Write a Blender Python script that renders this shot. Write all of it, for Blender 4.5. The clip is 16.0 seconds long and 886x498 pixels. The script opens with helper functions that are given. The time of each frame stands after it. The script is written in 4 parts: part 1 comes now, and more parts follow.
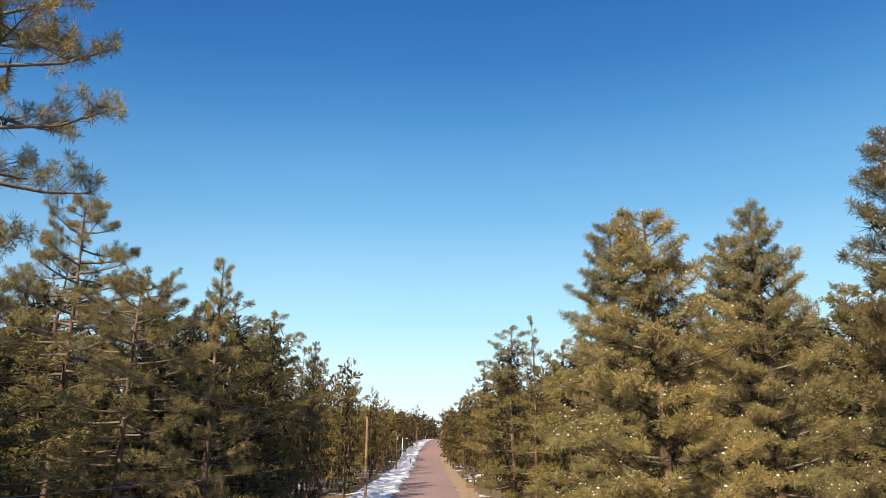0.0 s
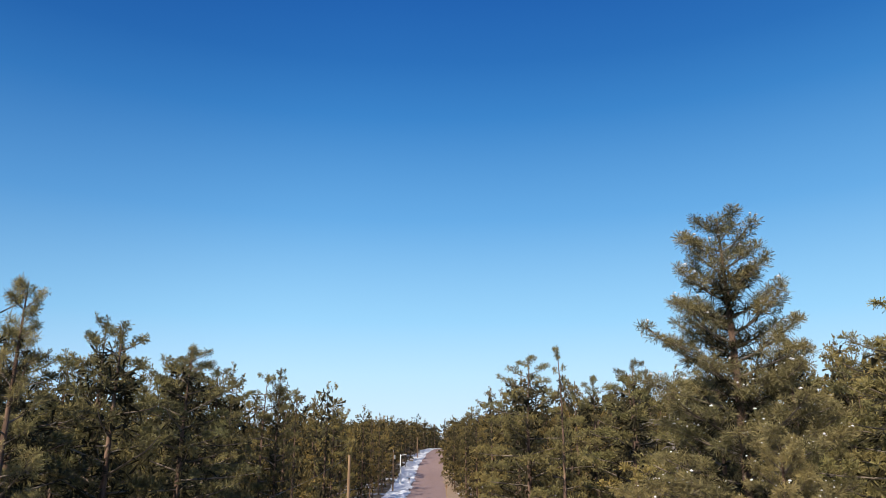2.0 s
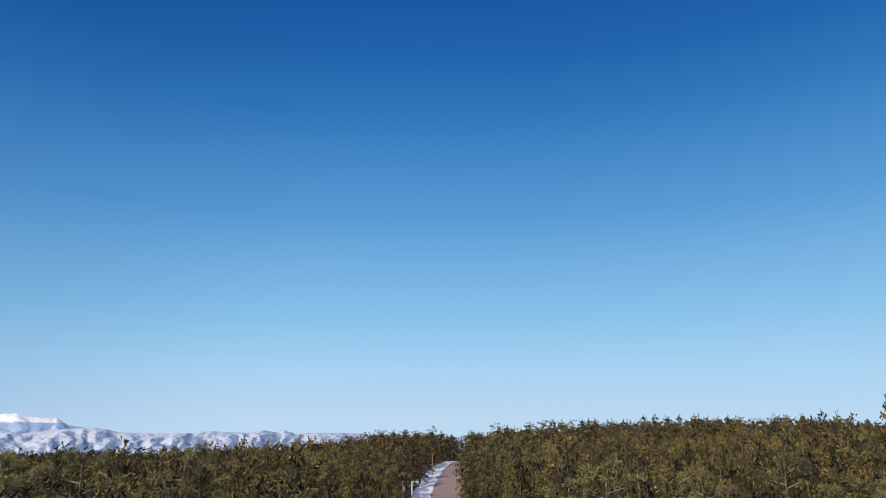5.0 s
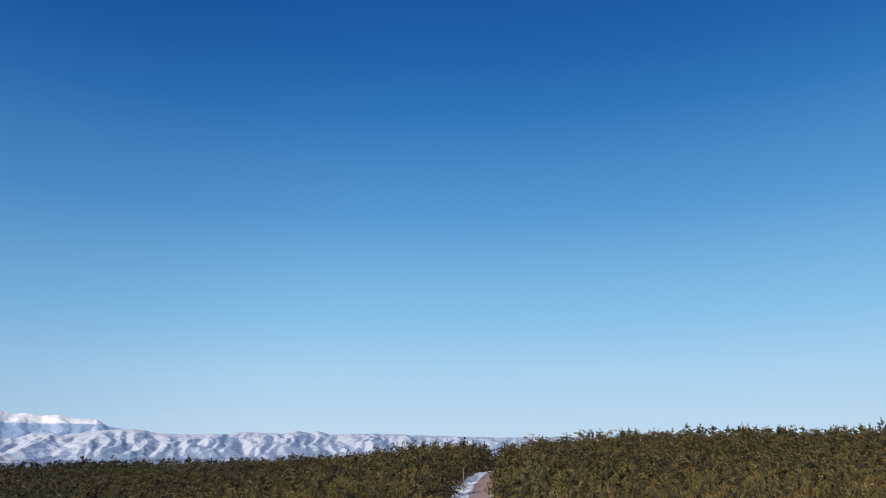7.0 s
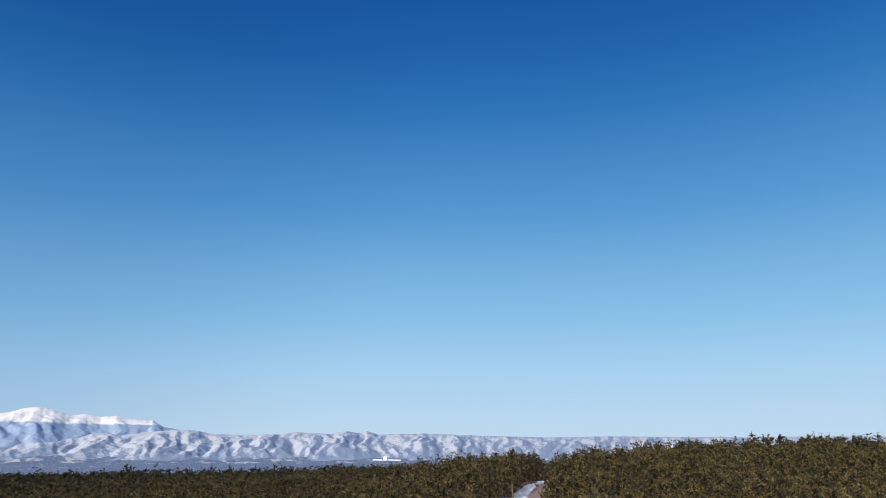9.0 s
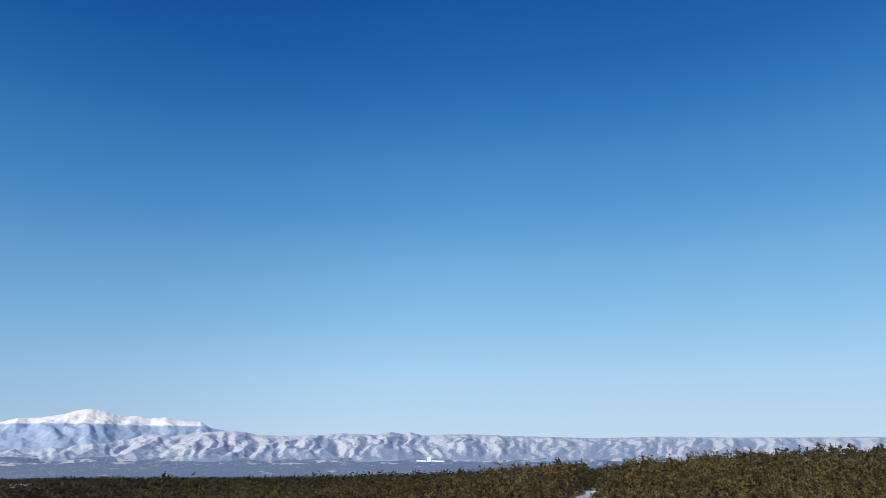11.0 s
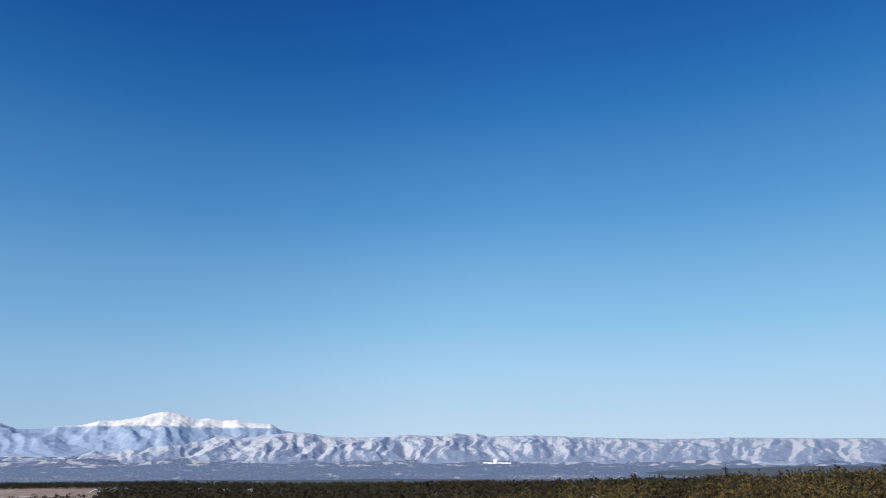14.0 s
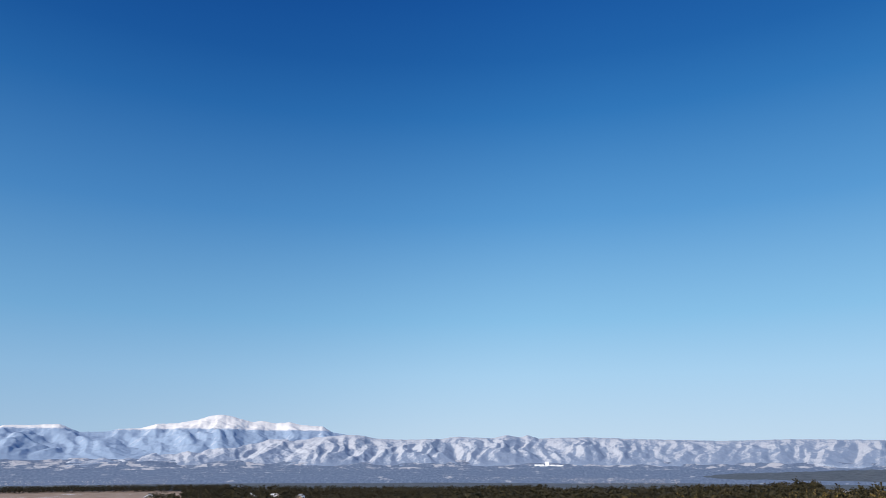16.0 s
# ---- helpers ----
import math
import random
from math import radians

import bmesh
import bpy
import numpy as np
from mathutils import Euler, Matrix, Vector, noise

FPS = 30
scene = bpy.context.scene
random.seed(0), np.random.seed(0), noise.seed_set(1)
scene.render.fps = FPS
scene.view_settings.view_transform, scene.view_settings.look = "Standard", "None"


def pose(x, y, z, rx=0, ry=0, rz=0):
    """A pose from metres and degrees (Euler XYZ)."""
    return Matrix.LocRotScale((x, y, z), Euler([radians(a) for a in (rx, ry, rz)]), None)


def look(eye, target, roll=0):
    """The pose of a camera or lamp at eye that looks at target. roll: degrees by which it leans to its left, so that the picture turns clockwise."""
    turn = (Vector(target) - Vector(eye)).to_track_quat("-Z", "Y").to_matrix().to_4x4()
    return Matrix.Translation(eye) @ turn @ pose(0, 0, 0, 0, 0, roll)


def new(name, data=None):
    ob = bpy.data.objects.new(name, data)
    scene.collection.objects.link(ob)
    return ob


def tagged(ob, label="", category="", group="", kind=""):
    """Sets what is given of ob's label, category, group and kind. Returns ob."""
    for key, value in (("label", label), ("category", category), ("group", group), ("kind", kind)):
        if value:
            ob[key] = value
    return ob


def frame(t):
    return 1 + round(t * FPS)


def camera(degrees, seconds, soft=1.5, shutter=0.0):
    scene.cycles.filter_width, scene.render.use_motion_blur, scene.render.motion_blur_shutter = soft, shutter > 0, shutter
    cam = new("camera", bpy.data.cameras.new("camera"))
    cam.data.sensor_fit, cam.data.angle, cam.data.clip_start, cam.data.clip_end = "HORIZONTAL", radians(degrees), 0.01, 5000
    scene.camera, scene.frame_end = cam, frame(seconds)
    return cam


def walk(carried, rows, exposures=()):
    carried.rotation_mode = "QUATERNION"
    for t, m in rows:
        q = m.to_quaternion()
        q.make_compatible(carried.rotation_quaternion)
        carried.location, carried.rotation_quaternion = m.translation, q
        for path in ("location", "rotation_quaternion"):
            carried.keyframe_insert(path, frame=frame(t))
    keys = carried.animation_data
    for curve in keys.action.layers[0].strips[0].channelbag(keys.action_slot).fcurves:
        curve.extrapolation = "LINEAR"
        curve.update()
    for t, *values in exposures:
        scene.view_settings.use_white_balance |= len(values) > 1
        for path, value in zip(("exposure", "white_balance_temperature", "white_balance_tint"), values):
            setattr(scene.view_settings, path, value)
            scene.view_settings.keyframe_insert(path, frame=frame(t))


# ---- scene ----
cam = camera(63.15, 16.0, soft=0.85)

# seconds, x, y, z, degrees turned to the right, degrees tilted up
PATH = [
    (0, 0.000, 0.000, 0.000, 0.532, 16.008),
    (0.5, 0.193, 3.262, 1.013, 0.485, 16.019),
    (1, 0.356, 6.515, 2.038, 0.430, 16.036),
    (1.5, 0.488, 9.748, 3.038, 0.363, 16.043),
    (2, 0.614, 12.938, 4.001, 0.278, 16.033),
    (2.5, 0.734, 16.064, 4.935, 0.208, 15.986),
    (3, 0.836, 19.143, 5.875, 0.126, 15.975),
    (3.5, 0.945, 22.182, 6.827, 0.049, 15.964),
    (4, 1.032, 25.196, 7.779, -0.169, 15.951),
    (4.5, 1.070, 28.207, 8.728, -0.652, 15.942),
    (5, 1.145, 31.216, 9.701, -1.151, 15.945),
    (5.5, 1.244, 34.222, 10.693, -1.688, 15.947),
    (6, 1.354, 37.226, 11.703, -2.286, 15.949),
    (6.5, 1.459, 40.227, 12.727, -2.969, 15.946),
    (7, 1.549, 43.223, 13.762, -3.727, 15.944),
    (7.5, 1.600, 46.213, 14.804, -4.574, 15.956),
    (8, 1.592, 49.195, 15.854, -5.442, 15.927),
    (8.5, 1.517, 52.171, 16.890, -6.450, 15.902),
    (9, 1.389, 55.144, 17.887, -7.454, 15.890),
    (9.5, 1.213, 58.117, 18.826, -8.368, 15.906),
    (10, 0.991, 61.090, 19.719, -9.226, 15.906),
    (10.5, 0.725, 64.062, 20.582, -10.036, 15.905),
    (11, 0.415, 67.033, 21.431, -10.810, 15.902),
    (11.5, 0.063, 70.004, 22.284, -11.558, 15.925),
    (12, -0.326, 72.973, 23.148, -12.258, 15.950),
    (12.5, -0.744, 75.941, 24.026, -13.156, 15.944),
    (13, -1.189, 78.907, 24.919, -14.053, 15.937),
    (13.5, -1.670, 81.874, 25.833, -14.967, 15.933),
    (14, -2.207, 84.845, 26.769, -15.894, 15.938),
    (14.5, -2.799, 87.821, 27.712, -16.846, 15.934),
    (15, -3.432, 90.801, 28.655, -17.764, 15.943),
    (15.5, -4.086, 93.783, 29.592, -18.719, 16.007),
    (16, -4.748, 96.766, 30.526, -19.799, 16.048),
]
EXPOSURES = [(0.0, 0.74, 8300, 11), (0.6, 0.66, 8100, 11), (1.5, 0.46, 7150, 11), (2.5, 0.3, 6700, 10.5), (3.5, 0.15, 6450, 10.5), (7.0, 0.0, 6500, 10), (16.0, 0.0, 6500, 10)]
walk(cam, [(t, pose(x, y, z, 90 + up, 0, -right)) for t, x, y, z, right, up in PATH], EXPOSURES)

# ---- world and sun ----
SUN_AZ, SUN_EL = -152.0, 34.0  # degrees from +y clockwise, degrees above the horizon
world = bpy.data.worlds.new("winter_sky")
scene.world = world
world.use_nodes = True
wn = world.node_tree
sky = wn.nodes.new("ShaderNodeTexSky")
sky.sky_type = "NISHITA"
sky.sun_disc = False
sky.sun_elevation, sky.sun_rotation = radians(SUN_EL), radians(SUN_AZ)
sky.altitude, sky.air_density, sky.dust_density, sky.ozone_density = 2200, 1.0, 0.3, 3.0
# the clear winter air: deep blue overhead, paling smoothly to the horizon all round
heaven = wn.nodes.new("ShaderNodeTexCoord")
up_axis = wn.nodes.new("ShaderNodeSeparateXYZ")
wn.links.new(heaven.outputs["Generated"], up_axis.inputs[0])
tone = wn.nodes.new("ShaderNodeValToRGB")
SKY_TONES = [(0.0, (5.2, 6.75, 8.3)), (0.035, (4.85, 6.6, 8.35)), (0.105, (3.8, 6.17, 8.45)), (0.178, (2.42, 5.15, 7.9)), (0.314, (0.95, 3.14, 6.38)), (0.443, (0.29, 1.78, 4.79)), (0.508, (0.15, 1.25, 4.0)), (0.6, (0.07, 0.82, 3.3)), (1.0, (0.04, 0.5, 2.4))]
stops = tone.color_ramp.elements
while len(stops) < len(SKY_TONES):
    stops.new(0.5)
for k, (at, colour) in enumerate(SKY_TONES):
    stops[k].position, stops[k].color = at, (*colour, 1)
wn.links.new(up_axis.outputs[2], tone.inputs[0])
blend = wn.nodes.new("ShaderNodeMix")
blend.data_type = "RGBA"
blend.inputs[0].default_value = 0.985
wn.links.new(sky.outputs[0], blend.inputs[6])
# polarised air: darkest at a right angle to the sun
across = wn.nodes.new("ShaderNodeVectorMath")
across.operation = "DOT_PRODUCT"
across.inputs[1].default_value = (0.9 * math.sin(radians(SUN_AZ + 90)), 0.9 * math.cos(radians(SUN_AZ + 90)), 0.42)
wn.links.new(heaven.outputs["Generated"], across.inputs[0])
depth = wn.nodes.new("ShaderNodeValToRGB")
depth.color_ramp.interpolation = "EASE"
band = depth.color_ramp.elements
band[0].position, band[0].color = 0.62, (1.03, 1.03, 1.02, 1)
band[1].position, band[1].color = 1.0, (0.66, 0.75, 0.83, 1)
wn.links.new(across.outputs["Value"], depth.inputs[0])
deep = wn.nodes.new("ShaderNodeMix")
deep.data_type, deep.blend_type = "RGBA", "MULTIPLY"
deep.inputs[0].default_value = 1.0
wn.links.new(tone.outputs[0], deep.inputs[6])
wn.links.new(depth.outputs[0], deep.inputs[7])
wn.links.new(deep.outputs[2], blend.inputs[7])
wn.nodes["Background"].inputs["Strength"].default_value = 0.10
wn.links.new(blend.outputs[2], wn.nodes["Background"].inputs["Color"])

sun_data = bpy.data.lights.new("sun", "SUN")
sun_data.energy, sun_data.angle, sun_data.color = 5.0, radians(0.53), (1.0, 0.93, 0.83)
sun = new("sun", sun_data)
to_sun = Vector((math.sin(radians(SUN_AZ)) * math.cos(radians(SUN_EL)), math.cos(radians(SUN_AZ)) * math.cos(radians(SUN_EL)), math.sin(radians(SUN_EL))))
sun.matrix_world = look(to_sun * 300 + Vector((0, 60, 0)), (0, 60, 0))

# ---- materials ----


def material(name, rough=0.8, metal=0.0):
    m = bpy.data.materials.new(name)
    m.use_nodes = True
    b = m.node_tree.nodes["Principled BSDF"]
    b.inputs["Roughness"].default_value, b.inputs["Metallic"].default_value = rough, metal
    b.inputs["Specular IOR Level"].default_value = 0.25
    return m, m.node_tree, b


def noise_tex(nt, scale, detail=4.0, rough=0.55, coords="Object", stretch=None):
    tc = nt.nodes.new("ShaderNodeTexCoord")
    n = nt.nodes.new("ShaderNodeTexNoise")
    n.inputs["Scale"].default_value, n.inputs["Detail"].default_value, n.inputs["Roughness"].default_value = scale, detail, rough
    src = tc.outputs[coords]
    if stretch:
        mp = nt.nodes.new("ShaderNodeMapping")
        mp.inputs["Scale"].default_value = stretch
        nt.links.new(src, mp.inputs[0])
        src = mp.outputs[0]
    nt.links.new(src, n.inputs["Vector"])
    return n.outputs["Fac"]


def ramp(nt, fac, stops):
    r = nt.nodes.new("ShaderNodeValToRGB")
    e = r.color_ramp.elements
    while len(e) < len(stops):
        e.new(0.5)
    for k, (p, c) in enumerate(stops):
        e[k].position, e[k].color = p, (*c, 1)
    nt.links.new(fac, r.inputs[0])
    return r.outputs[0]


def mix(nt, fac, a, b, mode="MIX"):
    m = nt.nodes.new("ShaderNodeMix")
    m.data_type, m.blend_type = "RGBA", mode
    for sock, v in ((m.inputs[0], fac), (m.inputs[6], a), (m.inputs[7], b)):
        if isinstance(v, (int, float)):
            sock.default_value = v
        elif isinstance(v, tuple):
            sock.default_value = (*v, 1)
        else:
            nt.links.new(v, sock)
    return m.outputs[2]


def math_node(nt, op, a, b=0.0, c=0.0):
    m = nt.nodes.new("ShaderNodeMath")
    m.operation = op
    for sock, v in zip(m.inputs, (a, b, c)):
        if isinstance(v, (int, float)):
            sock.default_value = v
        else:
            nt.links.new(v, sock)
    return m.outputs[0]


def bump(nt, bsdf, height, strength, dist):
    b = nt.nodes.new("ShaderNodeBump")
    b.inputs["Strength"].default_value, b.inputs["Distance"].default_value = strength, dist
    nt.links.new(height, b.inputs["Height"])
    nt.links.new(b.outputs[0], bsdf.inputs["Normal"])


def needle_material(name, dark, mid, light, hue_scale, fine, joined_trees=False):
    m, nt, b = material(name, 0.6)
    b.inputs["Specular IOR Level"].default_value = 0.3
    geo = nt.nodes.new("ShaderNodeNewGeometry")
    info = nt.nodes.new("ShaderNodeObjectInfo")
    pos = geo.outputs["Position"]

    def field(scale, detail):
        n = nt.nodes.new("ShaderNodeTexNoise")
        n.inputs["Scale"].default_value, n.inputs["Detail"].default_value = scale, detail
        nt.links.new(pos, n.inputs["Vector"])
        return n.outputs["Fac"]

    # single needles, boughs and whole crowns differ in tint
    col = ramp(nt, field(fine, 2.0), [(0.3, dark), (0.5, mid), (0.7, light)])
    grain = field(fine * 6.0, 3.0)
    col = mix(nt, 1.0, col, ramp(nt, grain, [(0.36, (0.68, 0.68, 0.69)), (0.62, (1.22, 1.22, 1.18))]), "MULTIPLY")
    isl = ramp(nt, geo.outputs["Random Per Island"], [(0.0, (0.82, 0.83, 0.85)), (1.0, (1.18, 1.17, 1.12))])
    col = mix(nt, 1.0, col, isl, "MULTIPLY")
    tint = ramp(nt, field(hue_scale, 3.0), [(0.3, (0.74, 0.82, 0.8)), (0.5, (1, 1, 1)), (0.7, (1.14, 1.04, 0.92))])
    col = mix(nt, 1.0, col, tint, "MULTIPLY")
    each = info.outputs["Random"]
    if joined_trees:
        own_tint = nt.nodes.new("ShaderNodeAttribute")
        own_tint.attribute_name = "tint"
        each = own_tint.outputs["Fac"]
    own = ramp(nt, each, [(0.0, (0.5, 0.5, 0.52)), (0.35, (0.88, 0.88, 0.88)), (0.7, (1.04, 1.02, 0.98)), (1.0, (1.14, 1.1, 1.0))])
    col = mix(nt, 1.0, col, own, "MULTIPLY")
    nt.links.new(col, b.inputs["Base Color"])
    # thin needles let some light through
    tr = nt.nodes.new("ShaderNodeBsdfTranslucent")
    nt.links.new(col, tr.inputs["Color"])
    mx = nt.nodes.new("ShaderNodeMixShader")
    mx.inputs[0].default_value = 0.12
    nt.links.new(b.outputs[0], mx.inputs[1])
    nt.links.new(tr.outputs[0], mx.inputs[2])
    nt.links.new(mx.outputs[0], nt.nodes["Material Output"].inputs["Surface"])
    return m


NEEDLES = needle_material("pine_needles", (0.176, 0.151, 0.0697), (0.244, 0.203, 0.0899), (0.319, 0.259, 0.114), 0.3, 1.6)
NEEDLES_MID = needle_material("pine_needles_beyond", (0.149, 0.13, 0.0524), (0.196, 0.167, 0.0662), (0.248, 0.206, 0.081), 0.3, 1.6)
# darker copy: self-shadowing of far crowns, put into the needle colour
NEEDLES_SHADED = needle_material("shaded_pine_needles_distant", (0.034, 0.0272, 0.0116), (0.0476, 0.0374, 0.015), (0.0646, 0.049, 0.019), 0.1, 0.6, True)
NEEDLES_FAR = needle_material("pine_needles_distant", (0.121, 0.0881, 0.0277), (0.154, 0.113, 0.0347), (0.186, 0.135, 0.0426), 0.14, 0.9, True)

# near-black: shade inside the crowns, put into the colour of the inner blades
INNER, nt, b = material("shade_dark_inner_foliage", 0.95)
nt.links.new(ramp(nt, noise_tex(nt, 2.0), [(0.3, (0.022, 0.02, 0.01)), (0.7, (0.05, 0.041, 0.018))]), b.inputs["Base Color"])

DEAD_WOOD, nt, b = material("weathered_dead_wood", 0.9)
n1 = noise_tex(nt, 6.0, 5.0, 0.6, stretch=(1, 1, 0.15))
nt.links.new(ramp(nt, n1, [(0.3, (0.16, 0.135, 0.13)), (0.7, (0.33, 0.29, 0.28))]), b.inputs["Base Color"])
bump(nt, b, n1, 0.4, 0.01)

BARK, nt, b = material("ponderosa_bark", 0.9)
n1 = noise_tex(nt, 7.0, 5.0, 0.6, stretch=(1, 1, 0.25))
nt.links.new(ramp(nt, n1, [(0.3, (0.039, 0.0273, 0.0218)), (0.5, (0.133, 0.0819, 0.0585)), (0.72, (0.25, 0.164, 0.117))]), b.inputs["Base Color"])
bump(nt, b, n1, 0.8, 0.03)

TWIG, nt, b = material("grey_twigs", 0.9)
n1 = noise_tex(nt, 3.0)
nt.links.new(ramp(nt, n1, [(0.3, (0.09, 0.07, 0.055)), (0.7, (0.26, 0.21, 0.17))]), b.inputs["Base Color"])

SNOW, nt, b = material("old_snow", 0.55)
n1, n2 = noise_tex(nt, 0.9, 5.0), noise_tex(nt, 14.0, 4.0)
nt.links.new(ramp(nt, n1, [(0.25, (0.546, 0.554, 0.581)), (0.6, (0.757, 0.766, 0.792))]), b.inputs["Base Color"])
bump(nt, b, n2, 0.4, 0.05)

ASPHALT, nt, b = material("pinkish_chip_seal", 0.88)
n1, n2, n3 = noise_tex(nt, 0.22, 4.0, stretch=(1, 0.12, 1)), noise_tex(nt, 60.0, 2.0), noise_tex(nt, 1.4, 5.0, 0.7)
c = ramp(nt, n1, [(0.3, (0.236, 0.158, 0.144)), (0.7, (0.315, 0.22, 0.203))])
c = mix(nt, 0.35, c, ramp(nt, n2, [(0.3, (0.149, 0.1, 0.0936)), (0.7, (0.402, 0.293, 0.273))]))
c = mix(nt, 0.3, c, ramp(nt, n3, [(0.35, (0.193, 0.128, 0.117)), (0.65, (0.332, 0.24, 0.218))]))
nt.links.new(c, b.inputs["Base Color"])
bump(nt, b, n2, 0.3, 0.01)

GROUND, nt, b = material("forest_floor", 0.95)
n2, n3 = noise_tex(nt, 2.5, 5.0, 0.65), noise_tex(nt, 0.16, 6.0, 0.6)
c = ramp(nt, n2, [(0.3, (0.078, 0.053, 0.0328)), (0.55, (0.156, 0.113, 0.0702)), (0.75, (0.257, 0.203, 0.133))])
c = mix(nt, ramp(nt, n3, [(0.56, (0, 0, 0)), (0.6, (1, 1, 1))]), c, (0.624, 0.632, 0.663))
nt.links.new(c, b.inputs["Base Color"])
bump(nt, b, n2, 0.5, 0.08)

FIELD, nt, b = material("dry_winter_field", 0.95)
c = ramp(nt, noise_tex(nt, 0.05, 6.0, 0.6), [(0.3, (0.195, 0.133, 0.0975)), (0.5, (0.296, 0.215, 0.164)), (0.7, (0.359, 0.289, 0.234))])
c = mix(nt, ramp(nt, noise_tex(nt, 0.025, 6.0, 0.65), [(0.62, (0, 0, 0)), (0.66, (1, 1, 1))]), c, (0.585, 0.577, 0.593))
nt.links.new(c, b.inputs["Base Color"])

VALLEY, nt, b = material("valley_woods_and_snowfields", 0.95)


def lie_noise(scale, stretch, detail):
    at = nt.nodes.new("ShaderNodeAttribute")
    at.attribute_name = "lie"
    mp = nt.nodes.new("ShaderNodeMapping")
    mp.inputs["Scale"].default_value = stretch
    n = nt.nodes.new("ShaderNodeTexNoise")
    n.inputs["Scale"].default_value, n.inputs["Detail"].default_value, n.inputs["Roughness"].default_value = scale, detail, 0.65
    nt.links.new(at.outputs["Vector"], mp.inputs[0])
    nt.links.new(mp.outputs[0], n.inputs["Vector"])
    return n.outputs["Fac"]


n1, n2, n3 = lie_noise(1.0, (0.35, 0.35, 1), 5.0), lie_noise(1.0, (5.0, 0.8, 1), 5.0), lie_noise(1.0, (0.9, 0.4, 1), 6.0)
# the woods' blue is distance haze, put into the base colour
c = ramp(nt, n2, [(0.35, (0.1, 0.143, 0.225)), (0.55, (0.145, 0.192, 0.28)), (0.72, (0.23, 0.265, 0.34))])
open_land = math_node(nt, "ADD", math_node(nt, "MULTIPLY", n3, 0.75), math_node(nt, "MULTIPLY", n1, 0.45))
at = nt.nodes.new("ShaderNodeAttribute")
at.attribute_name = "lie"
out_from = nt.nodes.new("ShaderNodeSeparateXYZ")
nt.links.new(at.outputs["Vector"], out_from.inputs[0])
higher = nt.nodes.new("ShaderNodeMapRange")
higher.inputs["From Min"].default_value, higher.inputs["From Max"].default_value, higher.inputs["To Max"].default_value = 26.0, 33.0, 0.09
nt.links.new(out_from.outputs[1], higher.inputs["Value"])
open_land = math_node(nt, "ADD", open_land, higher.outputs[0])
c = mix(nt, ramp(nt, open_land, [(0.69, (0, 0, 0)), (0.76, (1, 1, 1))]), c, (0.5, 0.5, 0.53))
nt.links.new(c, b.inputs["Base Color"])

VERGE, nt, b = material("dry_grass_verge", 0.95)
n1, n2 = noise_tex(nt, 0.8, 5.0), noise_tex(nt, 12.0, 4.0)
c = ramp(nt, n1, [(0.3, (0.234, 0.148, 0.0936)), (0.7, (0.39, 0.289, 0.203))])
c = mix(nt, 0.5, c, ramp(nt, n2, [(0.3, (0.172, 0.109, 0.0702)), (0.7, (0.468, 0.367, 0.257))]))
nt.links.new(c, b.inputs["Base Color"])
bump(nt, b, n2, 0.7, 0.06)

POLE_WOOD, nt, b = material("weathered_pole_wood", 0.85)
n1 = noise_tex(nt, 5.0, 5.0, 0.6, stretch=(1, 1, 0.08))
nt.links.new(ramp(nt, n1, [(0.3, (0.156, 0.0936, 0.0546)), (0.7, (0.359, 0.242, 0.148))]), b.inputs["Base Color"])
bump(nt, b, n1, 0.4, 0.01)

PALE_POLE, nt, b = material("pale_grey_pole", 0.7)
nt.links.new(ramp(nt, noise_tex(nt, 4.0), [(0.3, (0.5, 0.5, 0.5)), (0.7, (0.7, 0.7, 0.69))]), b.inputs["Base Color"])

STEEL, nt, b = material("galvanised_steel", 0.45, 0.8)
nt.links.new(ramp(nt, noise_tex(nt, 8.0), [(0.3, (0.35, 0.36, 0.37)), (0.7, (0.5, 0.5, 0.51))]), b.inputs["Base Color"])

WIRE, nt, b = material("weathered_aluminium_cable", 0.5)
nt.links.new(ramp(nt, noise_tex(nt, 2.0), [(0.3, (0.09, 0.09, 0.09)), (0.7, (0.16, 0.16, 0.16))]), b.inputs["Base Color"])

DARK_PLASTIC, nt, b = material("black_plastic", 0.5)
nt.links.new(ramp(nt, noise_tex(nt, 6.0), [(0.3, (0.015, 0.015, 0.017)), (0.7, (0.035, 0.035, 0.04))]), b.inputs["Base Color"])

BROWN_PAINT, nt, b = material("brown_sign_paint", 0.6)
nt.links.new(ramp(nt, noise_tex(nt, 6.0), [(0.3, (0.14, 0.075, 0.04)), (0.7, (0.2, 0.11, 0.06))]), b.inputs["Base Color"])


